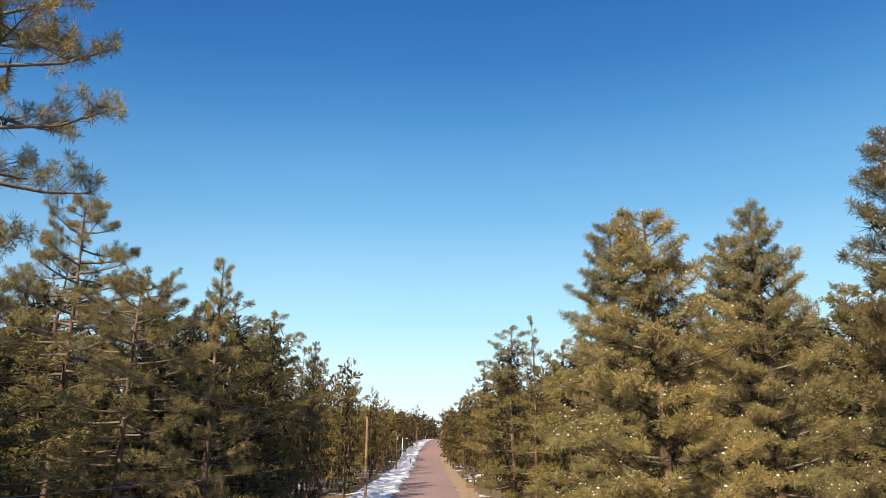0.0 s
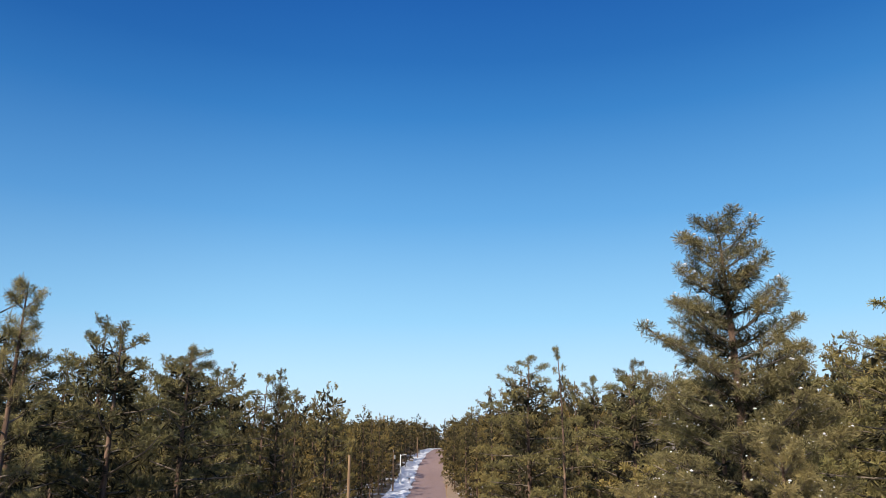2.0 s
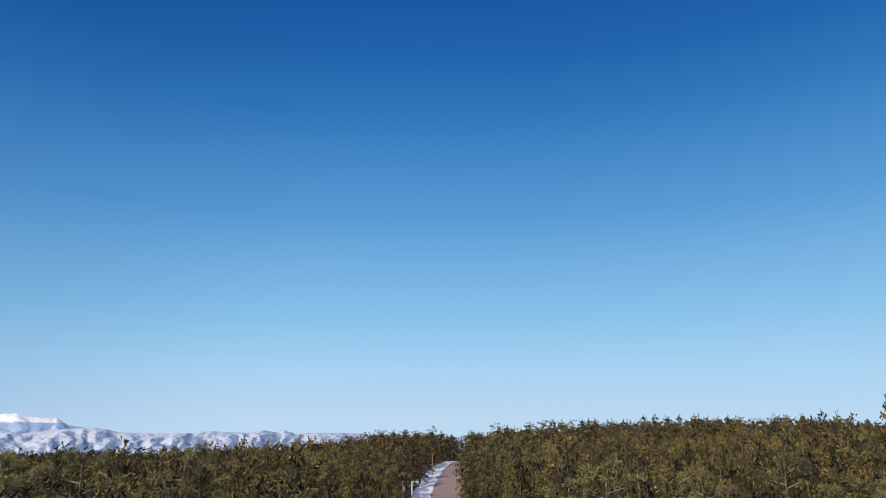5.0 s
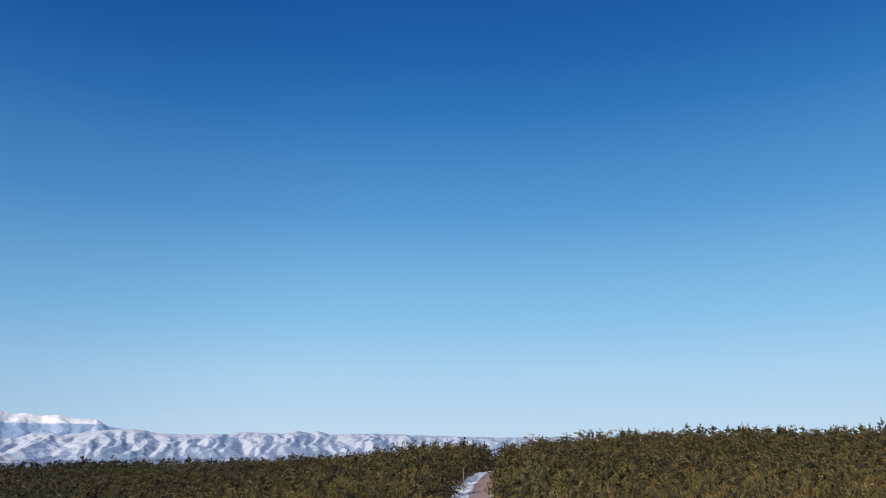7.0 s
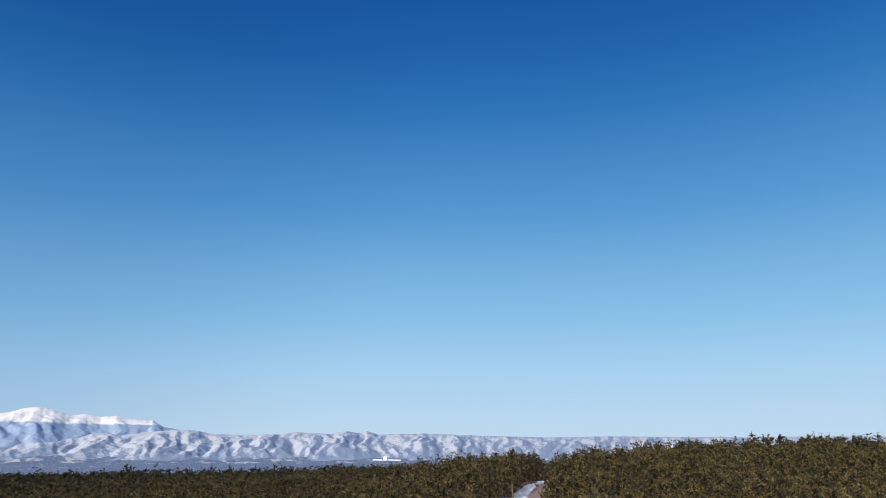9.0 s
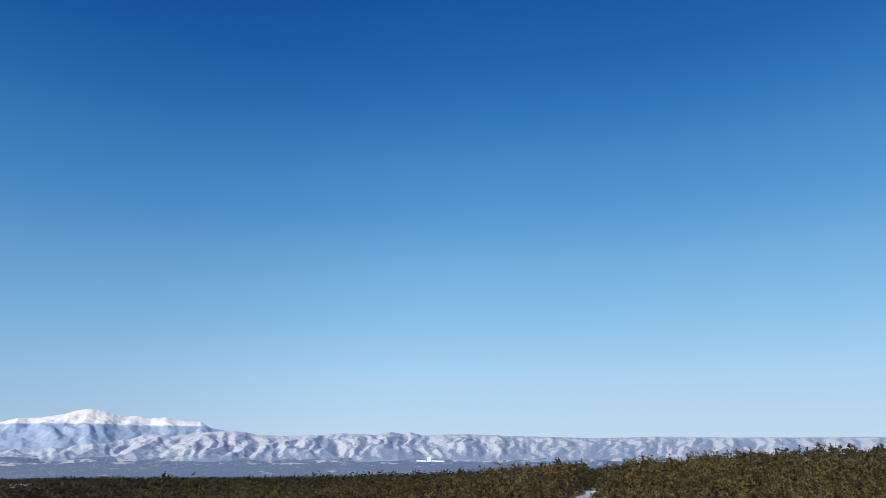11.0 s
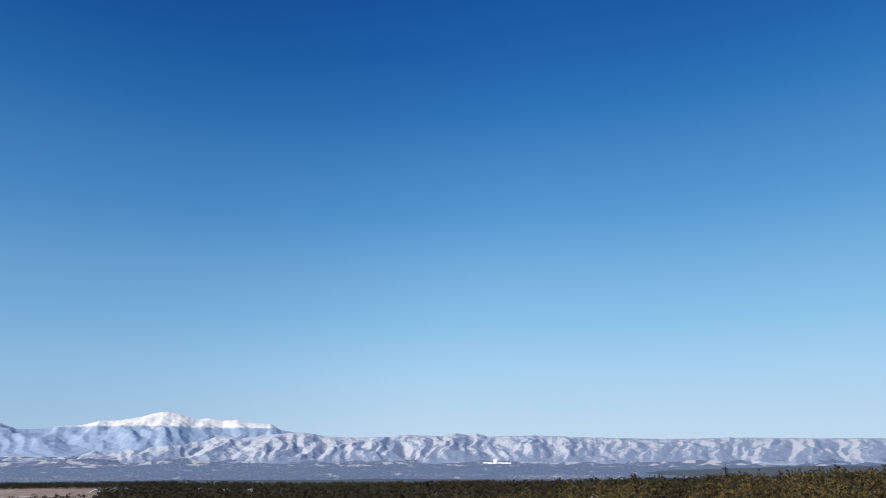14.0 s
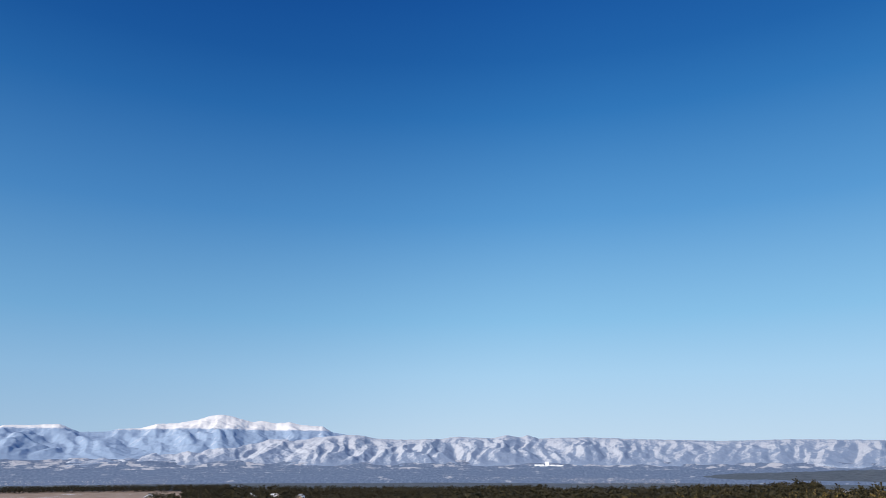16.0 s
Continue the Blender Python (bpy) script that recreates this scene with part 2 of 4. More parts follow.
def mountain_material(name, wood, rock, snow_at, snow_full, bare, rise, left_gain):
    """Snowed slopes with spruce woods, distance haze put into their blue-grey; the woods thin out above the tree line.
    """
    m, nt, b = material(name, 0.9)
    geo = nt.nodes.new("ShaderNodeNewGeometry")
    sep = nt.nodes.new("ShaderNodeSeparateXYZ")
    nt.links.new(geo.outputs["Position"], sep.inputs[0])
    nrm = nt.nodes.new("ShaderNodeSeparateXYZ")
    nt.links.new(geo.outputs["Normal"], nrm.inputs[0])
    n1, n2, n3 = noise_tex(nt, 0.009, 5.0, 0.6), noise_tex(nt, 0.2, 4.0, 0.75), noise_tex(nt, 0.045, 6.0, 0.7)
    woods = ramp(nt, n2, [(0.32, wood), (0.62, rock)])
    # frosted spurs, open snow, more higher up; sun-side faces paler, light put into colour
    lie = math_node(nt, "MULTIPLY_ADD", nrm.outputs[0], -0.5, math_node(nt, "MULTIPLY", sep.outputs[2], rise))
    # cover gains towards the left end of the range
    left_cover = nt.nodes.new("ShaderNodeMapRange")
    left_cover.inputs["From Min"].default_value, left_cover.inputs["From Max"].default_value = -1400, -1750
    left_cover.inputs["To Max"].default_value = left_gain
    nt.links.new(sep.outputs[0], left_cover.inputs["Value"])
    lie = math_node(nt, "ADD", lie, left_cover.outputs[0])
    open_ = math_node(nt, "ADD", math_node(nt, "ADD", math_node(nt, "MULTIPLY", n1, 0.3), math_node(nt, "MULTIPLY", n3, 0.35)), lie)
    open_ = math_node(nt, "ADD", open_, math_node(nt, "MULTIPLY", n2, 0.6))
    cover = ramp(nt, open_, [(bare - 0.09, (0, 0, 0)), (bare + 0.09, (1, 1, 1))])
    high = nt.nodes.new("ShaderNodeMapRange")
    high.inputs["From Min"].default_value, high.inputs["From Max"].default_value = snow_at, snow_full
    nt.links.new(math_node(nt, "ADD", sep.outputs[2], math_node(nt, "MULTIPLY_ADD", n3, 40.0, -20.0)), high.inputs["Value"])
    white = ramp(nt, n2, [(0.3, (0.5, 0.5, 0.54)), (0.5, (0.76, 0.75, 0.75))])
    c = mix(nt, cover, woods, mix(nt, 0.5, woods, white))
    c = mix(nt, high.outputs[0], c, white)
    nt.links.new(c, b.inputs["Base Color"])
    return m


# wood colours hold the blue haze of distance, paler on the high massif
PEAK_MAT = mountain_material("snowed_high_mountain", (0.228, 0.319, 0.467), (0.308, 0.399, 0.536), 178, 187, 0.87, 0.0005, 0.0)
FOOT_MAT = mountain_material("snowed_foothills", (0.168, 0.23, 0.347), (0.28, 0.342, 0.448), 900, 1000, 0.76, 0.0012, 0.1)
WOODED, nt, b = material("distant_wooded_ridge", 0.95)
nt.links.new(ramp(nt, noise_tex(nt, 0.06, 6.0, 0.7), [(0.35, (0.05, 0.065, 0.085)), (0.65, (0.11, 0.125, 0.145))]), b.inputs["Base Color"])

# ---- helpers for building ----


def raw_mesh(name, verts, faces, mats=(), smooth=False):
    me = bpy.data.meshes.new(name)
    me.from_pydata(verts, [], faces)
    for m in mats:
        me.materials.append(m)
    if smooth:
        me.shade_smooth()
    return me


def tri_mesh(name, verts, tris, mat, inner=0, tint=None):
    """A mesh of triangles straight from arrays; the last ones, as many as inner, take the dark crown-shade colour."""
    me = bpy.data.meshes.new(name)
    v, f = np.asarray(verts, np.float32), np.asarray(tris, np.int32)
    me.vertices.add(len(v))
    me.vertices.foreach_set("co", v.ravel())
    me.loops.add(3 * len(f))
    me.loops.foreach_set("vertex_index", f.ravel())
    me.polygons.add(len(f))
    me.polygons.foreach_set("loop_start", np.arange(0, 3 * len(f), 3, dtype=np.int32))
    me.materials.append(mat)
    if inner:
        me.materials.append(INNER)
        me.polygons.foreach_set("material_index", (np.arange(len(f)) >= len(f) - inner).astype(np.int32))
    if tint is not None:
        me.attributes.new("tint", "FLOAT", "POINT").data.foreach_set("value", np.asarray(tint, np.float32))
    me.update(calc_edges=True)
    return me


def part(name, bm, mat, parent, label=""):
    me = bpy.data.meshes.new(name)
    bm.to_mesh(me)
    bm.free()
    me.materials.append(mat)
    ob = new(name, me)
    ob.parent = parent
    return tagged(ob, label)


def empty(name, m=None):
    ob = new(name)
    if m is not None:
        ob.matrix_world = m
    return ob


def bm_tube(bm, pts, radii, sides=8, caps=True):
    rings = []
    for k, (p, r) in enumerate(zip(pts, radii)):
        p = Vector(p)
        d = (Vector(pts[min(k + 1, len(pts) - 1)]) - Vector(pts[max(k - 1, 0)])).normalized()
        u = d.cross(Vector((0.31, 0.95, 0.05)) if abs(d.z) > 0.7 else Vector((0, 0, 1))).normalized()
        w = d.cross(u)
        rings.append([bm.verts.new(p + (u * math.cos(a) + w * math.sin(a)) * r) for a in (2 * math.pi * i / sides for i in range(sides))])
    for a, c in zip(rings, rings[1:]):
        for i in range(sides):
            bm.faces.new((a[i], a[(i + 1) % sides], c[(i + 1) % sides], c[i]))
    if caps:
        bm.faces.new(rings[0][::-1]), bm.faces.new(rings[-1])
    return bm


def bm_box(bm, lo, hi, bevel=0.0):
    r = bmesh.ops.create_cube(bm, size=1)
    size = Vector(hi) - Vector(lo)
    for v in r["verts"]:
        v.co = Vector((v.co.x * size.x, v.co.y * size.y, v.co.z * size.z)) + (Vector(lo) + Vector(hi)) / 2
    if bevel:
        edges = list({e for v in r["verts"] for e in v.link_edges})
        bmesh.ops.bevel(bm, geom=edges, offset=bevel, segments=2, affect="EDGES")
    return bm


# ---- ground ----
ROAD_Y = (-300, 0, 80, 150, 190, 222, 255, 286, 320, 360, 420, 520, 650, 900, 1300, 1700, 5000)
ROAD_Z = (-10, -6, -4.2, -3.2, -2.3, -0.2, 2.6, 5.1, 7.0, 7.2, 5.8, 1.8, -3.5, -9, -16, -20, -20)
HALF = 3.7


def smooth_interp(v, xs, ys):
    return sum(np.interp(v + d, xs, ys) for d in (-18, -9, 0, 9, 18)) / 5


def road_x(y):
    return -0.5 - 0.0075 * np.minimum(y, 420) + 0.0005 * np.clip(y - 215, 0, 150) ** 2 - 0.0009 * np.maximum(y - 420, 0) ** 1.5


def ground_z(x, y):
    x, y = np.asarray(x, float), np.asarray(y, float)
    off = x - road_x(y)
    r = np.hypot(x, y - 70)
    z = smooth_interp(y, ROAD_Y, ROAD_Z)
    z = z + 0.052 * np.clip(off - 7, 0, 95) - 0.022 * np.clip(-off - 10, 0, 260) - 0.01 * np.clip(-off - 80, 0, 300)
    z = z + np.clip((np.abs(off) - 9) / 20, 0, 1) * (0.8 * np.sin(x * 0.07 + 1.3) * np.sin(y * 0.055) + 1.2 * np.sin(x * 0.021 - y * 0.017))
    z = z - 0.25 * np.clip((-off - HALF) / 2.0, 0, 1) * np.clip((16 + off) / 6, 0, 1)
    z = z - 1.6 * np.clip((-off - 25) / 30, 0, 1) * np.clip((y - 60) / 40, 0, 1)
    far = np.clip((r - 900) / 700, 0, 1)
    return z * (1 - far) + far * -20


def axis(fine, lo, hi, step, growth):
    out = list(np.arange(lo, hi + 1e-6, step))
    s = step
    while out[-1] < fine:
        s *= growth
        out.append(out[-1] + s)
    s = step
    while out[0] > -fine:
        s *= growth
        out.insert(0, out[0] - s)
    return np.array(out)


GX, GY = axis(4700, -18, 16, 1.0, 1.12), axis(4700, -40, 460, 5.0, 1.10)
gx, gy = np.meshgrid(GX, GY)
gz = ground_z(gx, gy) - 0.06 * (np.abs(gx - road_x(gy)) < 9)
idx = np.arange(gx.size).reshape(gx.shape)
quads = np.stack([idx[:-1, :-1], idx[:-1, 1:], idx[1:, 1:], idx[1:, :-1]], -1).reshape(-1, 4)
me = raw_mesh("ground", np.stack([gx, gy, gz], -1).reshape(-1, 3).tolist(), quads.tolist(), (GROUND, WOODED, FIELD), True)
cen = np.stack([gx, gy], -1).reshape(-1, 2)[quads].mean(1)
cr, ca = np.hypot(cen[:, 0], cen[:, 1] - 70), np.degrees(np.arctan2(cen[:, 0], cen[:, 1] - 70))
me.polygons.foreach_set("material_index", np.where(cr > np.where(ca < -36, 1300, 1150), 1, np.where((cr > 420) & (ca < -22), 2, 0)).astype(np.int32))
ground = tagged(new("ground", me), "brown pine-needle forest floor with old snow patches", "ground", kind="structure")


def strip(name, lo, hi, n, y0, y1, lift, mat, rough=0.0, edge=0.0, step=5.0):
    """A strip along the road from offset lo to hi, n cells wide."""
    ys = np.arange(y0, y1 + 0.1, step)
    offs = np.linspace(lo, hi, n + 1)
    verts, faces = [], []
    for j, y in enumerate(ys):
        for i, o in enumerate(offs):
            oo = o
            if edge and i in (0, n):
                oo += edge * noise.noise((y * 0.35, o, 3.0))
            x = float(road_x(y)) + oo
            z = float(ground_z(x, y)) + lift
            if rough and 0 < i < n:
                z += rough * (0.5 + noise.fractal((x * 0.6, y * 0.3, 1.7), 1.0, 2.0, 4))
            verts.append((x, float(y), z))
    w = n + 1
    for j in range(len(ys) - 1):
        for i in range(n):
            faces.append((j * w + i, j * w + i + 1, (j + 1) * w + i + 1, (j + 1) * w + i))
    return new(name, raw_mesh(name, verts, faces, (mat,), True))


tagged(strip("road", -HALF, HALF, 4, -40, 460, 0.02, ASPHALT), "straight pinkish-grey chip-seal country road", "road", kind="structure")
tagged(strip("verge", HALF - 0.1, HALF + 2.2, 4, -40, 460, 0.035, VERGE, 0.06, 0.5, 1.0), "dry tan grass verge beside the road", "verge", kind="structure")
tagged(strip("snow_verge", -HALF - 4.6, -HALF + 0.15, 14, -40, 400, 0.05, SNOW, 0.3, 0.9, 1.0), "ploughed snow bank along the shaded road edge", "snow", kind="structure")

# ---- mountains and distance ----
EYE = np.array((0.0, 70.0, 22.0))


def valley_z(r):
    return np.interp(r, (1400, 1600, 2200, 2700, 3180, 3450, 4500), (-24, -19.4, -18.6, -15.5, -9, 3, 20))


def foreland():
    """The wooded, gently rising land below the mountains."""
    az, rr = np.linspace(-76, 38, 340), np.linspace(1400, 4500, 90)
    verts, polar = [], []
    for a in az:
        for r in rr:
            x, y = EYE[0] + r * math.sin(radians(a)), EYE[1] + r * math.cos(radians(a))
            hill = noise.fractal((x * 0.006, y * 0.006, 2.0), 0.9, 2.0, 5)
            verts.append((x, y, float(valley_z(r)) + (0.6 + 2.4 * min(1.0, max(0.0, (r - 2000) / 500)) + 13.0 * min(1.0, max(0.0, (r - 2800) / 500))) * hill * min(1.0, max(0.0, (r - 1600) / 900))))
            polar += [a, r / 100.0, 0.0]
    n = len(rr)
    faces = [(i * n + j, (i + 1) * n + j, (i + 1) * n + j + 1, i * n + j + 1) for i in range(len(az) - 1) for j in range(n - 1)]
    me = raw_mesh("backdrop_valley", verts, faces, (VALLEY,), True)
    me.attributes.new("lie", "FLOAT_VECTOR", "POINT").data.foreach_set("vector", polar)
    return tagged(new("backdrop_valley", me), "haze-blue wooded valley with snowy fields below the mountains", "valley", kind="structure")


def fold(x):
    return abs(2 * (x - math.floor(x)) - 1)


def ridge(name, label, skyline, r_foot, r_crest, foot_z, mat, seed, spacing, na, nr, crest_noise, back=120.0):
    """A mountain range round the valley: skyline is (bearing, elevation) in degrees of the crest; spurs run down from it between ravines."""
    az = np.linspace(skyline[0][0], skyline[-1][0], na)
    top = np.interp(az, *zip(*skyline))
    verts, faces = [], []
    for i, a in enumerate(az):
        sa, ca = math.sin(radians(a)), math.cos(radians(a))
        crest = EYE[2] + r_crest * math.tan(radians(top[i] + crest_noise * noise.fractal((a * 2.1, seed, 0), 0.8, 2.0, 5)))
        near_foot = r_foot + 320 * abs(noise.noise((a * 0.16, seed, 9.0)))
        s = radians(a) * r_crest / spacing
        bold = 0.75 + 0.5 * noise.noise((s * 0.45, seed, 6.0))
        for j in range(nr):
            t = min(j / (nr - 2), 1.0)
            r = near_foot + (r_crest - near_foot) * t + (back if j == nr - 1 else 0)
            skew = t * noise.noise((s * 0.6, seed, 2.0))
            v = 0.58 * fold(s + skew + 0.8 * noise.noise((s * 0.6, t * 1.1, seed)))
            v += 0.27 * fold(s * 2.3 - 1.5 * skew + 0.9 * noise.noise((s * 1.3, t * 2.2, seed + 3)))
            v += 0.15 * fold(s * 5.3 + 2.0 * skew + 0.9 * noise.noise((s * 2.6, t * 4.0, seed + 5)))
            v = min(1.0, max(0.0, 0.5 + (v - 0.45) * bold * 1.5))
            low, high = t**1.6, 1 - (1 - t) ** 1.6
            k = low + (high - low) * v + 0.035 * noise.fractal((s * 7.0, t * 16.0, seed), 0.7, 2.0, 5) * (4 * t * (1 - t)) ** 0.7
            h = foot_z + (crest - foot_z) * min(1.0, max(0.0, k)) if j < nr - 1 else crest - back * 0.6
            h -= 30 * max(0.0, 1 - t / 0.06)
            verts.append((EYE[0] + r * sa, EYE[1] + r * ca, h))
    for i in range(na - 1):
        for j in range(nr - 1):
            faces.append((i * nr + j, (i + 1) * nr + j, (i + 1) * nr + j + 1, i * nr + j + 1))
    return tagged(new(name, raw_mesh(name, verts, faces, (mat,), True)), label, "mountains", kind="structure")


MASSIF = [(-75, 1.6), (-62, 1.9), (-55, 1.8), (-50.6, 1.95), (-50.2, 2.1), (-48.5, 2.14), (-46.9, 2.24), (-46.4, 1.99), (-45.7, 1.73), (-44.0, 1.76), (-43.3, 1.96), (-41.8, 2.02), (-40.7, 2.35), (-39.3, 2.41), (-38.0, 2.67), (-36.9, 3.02), (-36.3, 3.07), (-35.8, 2.99), (-34.9, 2.76), (-34.1, 2.56), (-33.3, 2.66), (-32.4, 2.46), (-31.5, 2.59), (-30.3, 2.35), (-28.9, 2.28), (-28.1, 1.82), (-25.7, 1.5), (-22.9, 1.2), (-18, 0.5)]
FOOTHILLS = [(-48.0, -0.9), (-46.0, 0.08), (-40.7, 0.43), (-38.6, 0.63), (-36.0, 0.92), (-34.1, 1.13), (-32.8, 1.34), (-30.8, 1.35), (-28.3, 1.57), (-26.7, 1.7), (-25.7, 1.58), (-24.9, 1.41), (-22.9, 1.33), (-20.0, 1.38), (-18.8, 1.55), (-17.5, 1.5), (-16.1, 1.42), (-14.9, 1.67), (-13.9, 1.5), (-13.3, 1.66), (-12.5, 1.41), (-8.9, 1.48), (-5.0, 1.33), (0.9, 1.17), (5.4, 1.25), (10.9, 1.15), (24, 1.1)]
ridge("backdrop_massif", "snow-capped high mountain massif above haze-blue wooded slopes", MASSIF, 3900, 4800, 8, PEAK_MAT, 3.1, 620.0, 700, 80, 0.035)
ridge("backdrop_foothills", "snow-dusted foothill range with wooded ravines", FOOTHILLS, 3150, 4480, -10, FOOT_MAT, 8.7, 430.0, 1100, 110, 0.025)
ridge("backdrop_wooded_ridge", "low dark wooded ridge in the valley", [(-9, -1.9), (-3.7, -1.35), (1.3, -0.92), (5.0, -0.79), (10.7, -0.57), (35, -0.4)], 1700, 2100, -22, WOODED, 5.5, 160.0, 160, 14, 0.04)
foreland()

# ---- pines ----


def tube_arrays(pts, radii, sides):
    pts, radii = np.asarray(pts, float), np.asarray(radii, float)
    d = np.gradient(pts, axis=0)
    d /= np.linalg.norm(d, axis=1, keepdims=True) + 1e-9
    ref = np.where(np.abs(d[:, 2:3]) > 0.8, [[1.0, 0.2, 0.0]], [[0.0, 0.0, 1.0]])
    u = np.cross(d, ref)
    u /= np.linalg.norm(u, axis=1, keepdims=True) + 1e-9
    w = np.cross(d, u)
    a = np.arange(sides) * 2 * np.pi / sides
    v = (pts[:, None] + radii[:, None, None] * (u[:, None] * np.cos(a)[None, :, None] + w[:, None] * np.sin(a)[None, :, None])).reshape(-1, 3)
    f = []
    for k in range(len(pts) - 1):
        for i in range(sides):
            p, q = k * sides + i, k * sides + (i + 1) % sides
            f += [(p, q, q + sides), (p, q + sides, p + sides)]
    return v, np.array(f)


def joined(chunks):
    vs, fs, base = [], [], 0
    for v, f in chunks:
        vs.append(v), fs.append(f + base)
        base += len(v)
    return np.concatenate(vs), np.concatenate(fs)


def unit(v):
    return v / (np.linalg.norm(v, axis=1, keepdims=True) + 1e-9)


def brushes(rng, pos, way, reach, count, length, width, spread, blunt=False):
    """Brushes of needles round twig ends: thin blades that fan outwards from the last bit of the twig. blunt: bundles that open towards their ends."""
    n = len(pos) * count
    p, d, rc = np.repeat(pos, count, 0), np.repeat(way, count, 0), np.repeat(reach, count)[:, None]
    nd = unit(d * (1 - spread) + unit(rng.normal(size=(n, 3))) * spread)
    side = unit(np.cross(nd, rng.normal(size=(n, 3))))
    ln = length * rng.uniform(0.75, 1.15, (n, 1)) * np.repeat(rng.uniform(0.8, 1.15, len(pos)), count)[:, None]
    st = p + d * rng.uniform(-1.0, 0.15, (n, 1)) * rc
    if blunt:
        return np.stack([st, st + nd * ln - side * width / 2, st + nd * ln * 0.92 + side * width / 2], 1).reshape(-1, 3)
    return np.stack([st - side * width / 2, st + side * width / 2, st + nd * ln], 1).reshape(-1, 3)


def crown_width(form, lod, u):
    """The crown's half width at u of its height, as a share of the widest."""
    if form == "dense":
        return (1 - u) ** 0.55 * min(1.0, 0.8 + u) if lod == 0 else (1 - u**2.6) ** 0.66 * min(1.0, 0.78 + u)
    if form in ("open", "lofty"):
        return (1 - u**5) * (0.72 + 0.28 * min(1.0, u * 2.5)) * 0.9 + 0.1
    return 1 - u**1.5


def pine(seed, form, lod):
    """Trunk, branches and needles of a pine 13 m high, as arrays. lod 0 stands beside the camera's way, 3 far off."""
    rng = np.random.default_rng(seed)
    H = 13.0
    R, base, gap, share = {"dense": (3.0, 0.05, 0.04, 1.0), "open": (3.3, 0.36, 0.15, 0.6), "lofty": (3.2, 0.54, 0.15, 0.42), "sparse": (2.4, 0.24, 0.15, 0.62)}[form]
    if lod > 1:
        base, share = min(max(base, 0.1), 0.28), max(share, 0.85)
    bend = rng.normal(size=2) * 0.22
    hs = np.linspace(0, 1, (9, 6, 3, 2)[lod])
    spine = np.stack([bend[0] * np.sin(hs * 3) * hs, bend[1] * np.sin(hs * 2.3 + 1) * hs, hs * H], -1)
    trunk = tube_arrays(spine, 0.18 * (1 - hs) ** 0.8 + 0.012, (9, 6, 3, 3)[lod])
    nb = int((112, 48, 22, 12)[lod] * share)
    per_metre, least = ((5.0, 3.0, 1.7, 0.9)[lod], (4, 3, 2, 1)[lod])
    limbs, tpos, tway, ipos = [], [], [], []
    heights = base + ((0.985, 0.98, 0.95, 0.93)[lod] - base) * (np.arange(nb) + rng.uniform(0, 1, nb)) / nb
    lump = np.interp(np.linspace(0, 1, 40), np.linspace(0, 1, 11), rng.uniform(0.9, 1.06, 11))
    ss = np.array([0, 0.35, 0.7, 1.0])
    for k, hf in enumerate(heights):
        a = k * 2.4 + rng.uniform(-0.45, 0.45)
        u = (hf - base) / (1 - base)
        L = max(0.4, R * crown_width(form, lod, u) * rng.uniform(0.88, 1.04) * lump[int((a * 3.1 + hf * 22) % 40)])
        if rng.uniform() < gap:
            L *= 0.6
        lift = -0.15 + (0.32 if form in ("open", "lofty") else (0.8 if lod == 0 else 0.5)) * u**1.3 + rng.normal() * 0.08
        out = np.array([math.cos(a), math.sin(a), 0.0])
        across = np.array([-out[1], out[0], 0.0])
        o = np.array([np.interp(hf * H, spine[:, 2], spine[:, i]) for i in range(3)])
        bow = rng.uniform(0.05, 0.3)
        pts = o + ss[:, None] * L * out + np.stack([0 * ss, 0 * ss, L * (lift * ss + bow * ss**2.5)], -1) + np.outer(ss, rng.normal(size=3) * 0.09 * L)
        if lod == 0:
            limbs.append(tube_arrays(pts, (0.014 + 0.012 * L) * np.array([1, 0.75, 0.5, 0.2]), 4))
        elif lod == 1:
            limbs.append(tube_arrays(pts[[0, 2, 3]], (0.016 + 0.012 * L) * np.array([1, 0.6, 0.2]), 3))
        head = unit((pts[3] - pts[2] + np.array([0, 0, 0.3 * L]))[None])[0]
        tpos.append(pts[3]), tway.append(head)
        first = {"dense": 0.44 - 0.2 * u, "open": 0.46, "lofty": 0.5, "sparse": 0.4}[form]
        n2 = least + int(L * per_metre * rng.uniform(0.8, 1.2)) + int((5, 2, 1, 0)[lod] * u)
        for j in range(n2):
            q = first + (0.97 - first) * (j + rng.uniform(0.2, 0.8)) / n2
            p = np.array([np.interp(q, ss, pts[:, i]) for i in range(3)])
            way = unit((out * 0.7 + across * (-1) ** j * rng.uniform(0.35, 1.0) + np.array([0, 0, rng.uniform(-0.05, 0.65) + 0.5 * u]))[None])[0]
            ln = float(np.clip((0.12 + 0.42 * (1 - q)) * L * rng.uniform(0.6, 1.2), 0.14, 0.85))
            end = p + way * ln
            tpos.append(end), tway.append(unit((way + np.array([0, 0, 0.4]))[None])[0])
            if lod == 0:
                limbs.append(tube_arrays([p, end], [0.009, 0.004], 3))
            for c in np.arange(1, int(ln / (0.26, 0.3, 0.4, 0.7)[lod]) + 1) if form == "dense" else ((1,) if ln > 0.25 else ()):
                turn = unit((way * 0.7 + across * rng.normal() * 0.9 + np.array([0, 0, rng.uniform(-0.2, 0.9)]))[None])[0]
                tpos.append(end - way * min(ln, 0.17 * c) + turn * (0.13, 0.16, 0.2, 0.3)[lod]), tway.append(turn)
        for q in (0.12, 0.32, 0.52) if form == "dense" else (0.4,):
            ipos.append(np.array([np.interp(q, ss, pts[:, i]) for i in range(3)]))
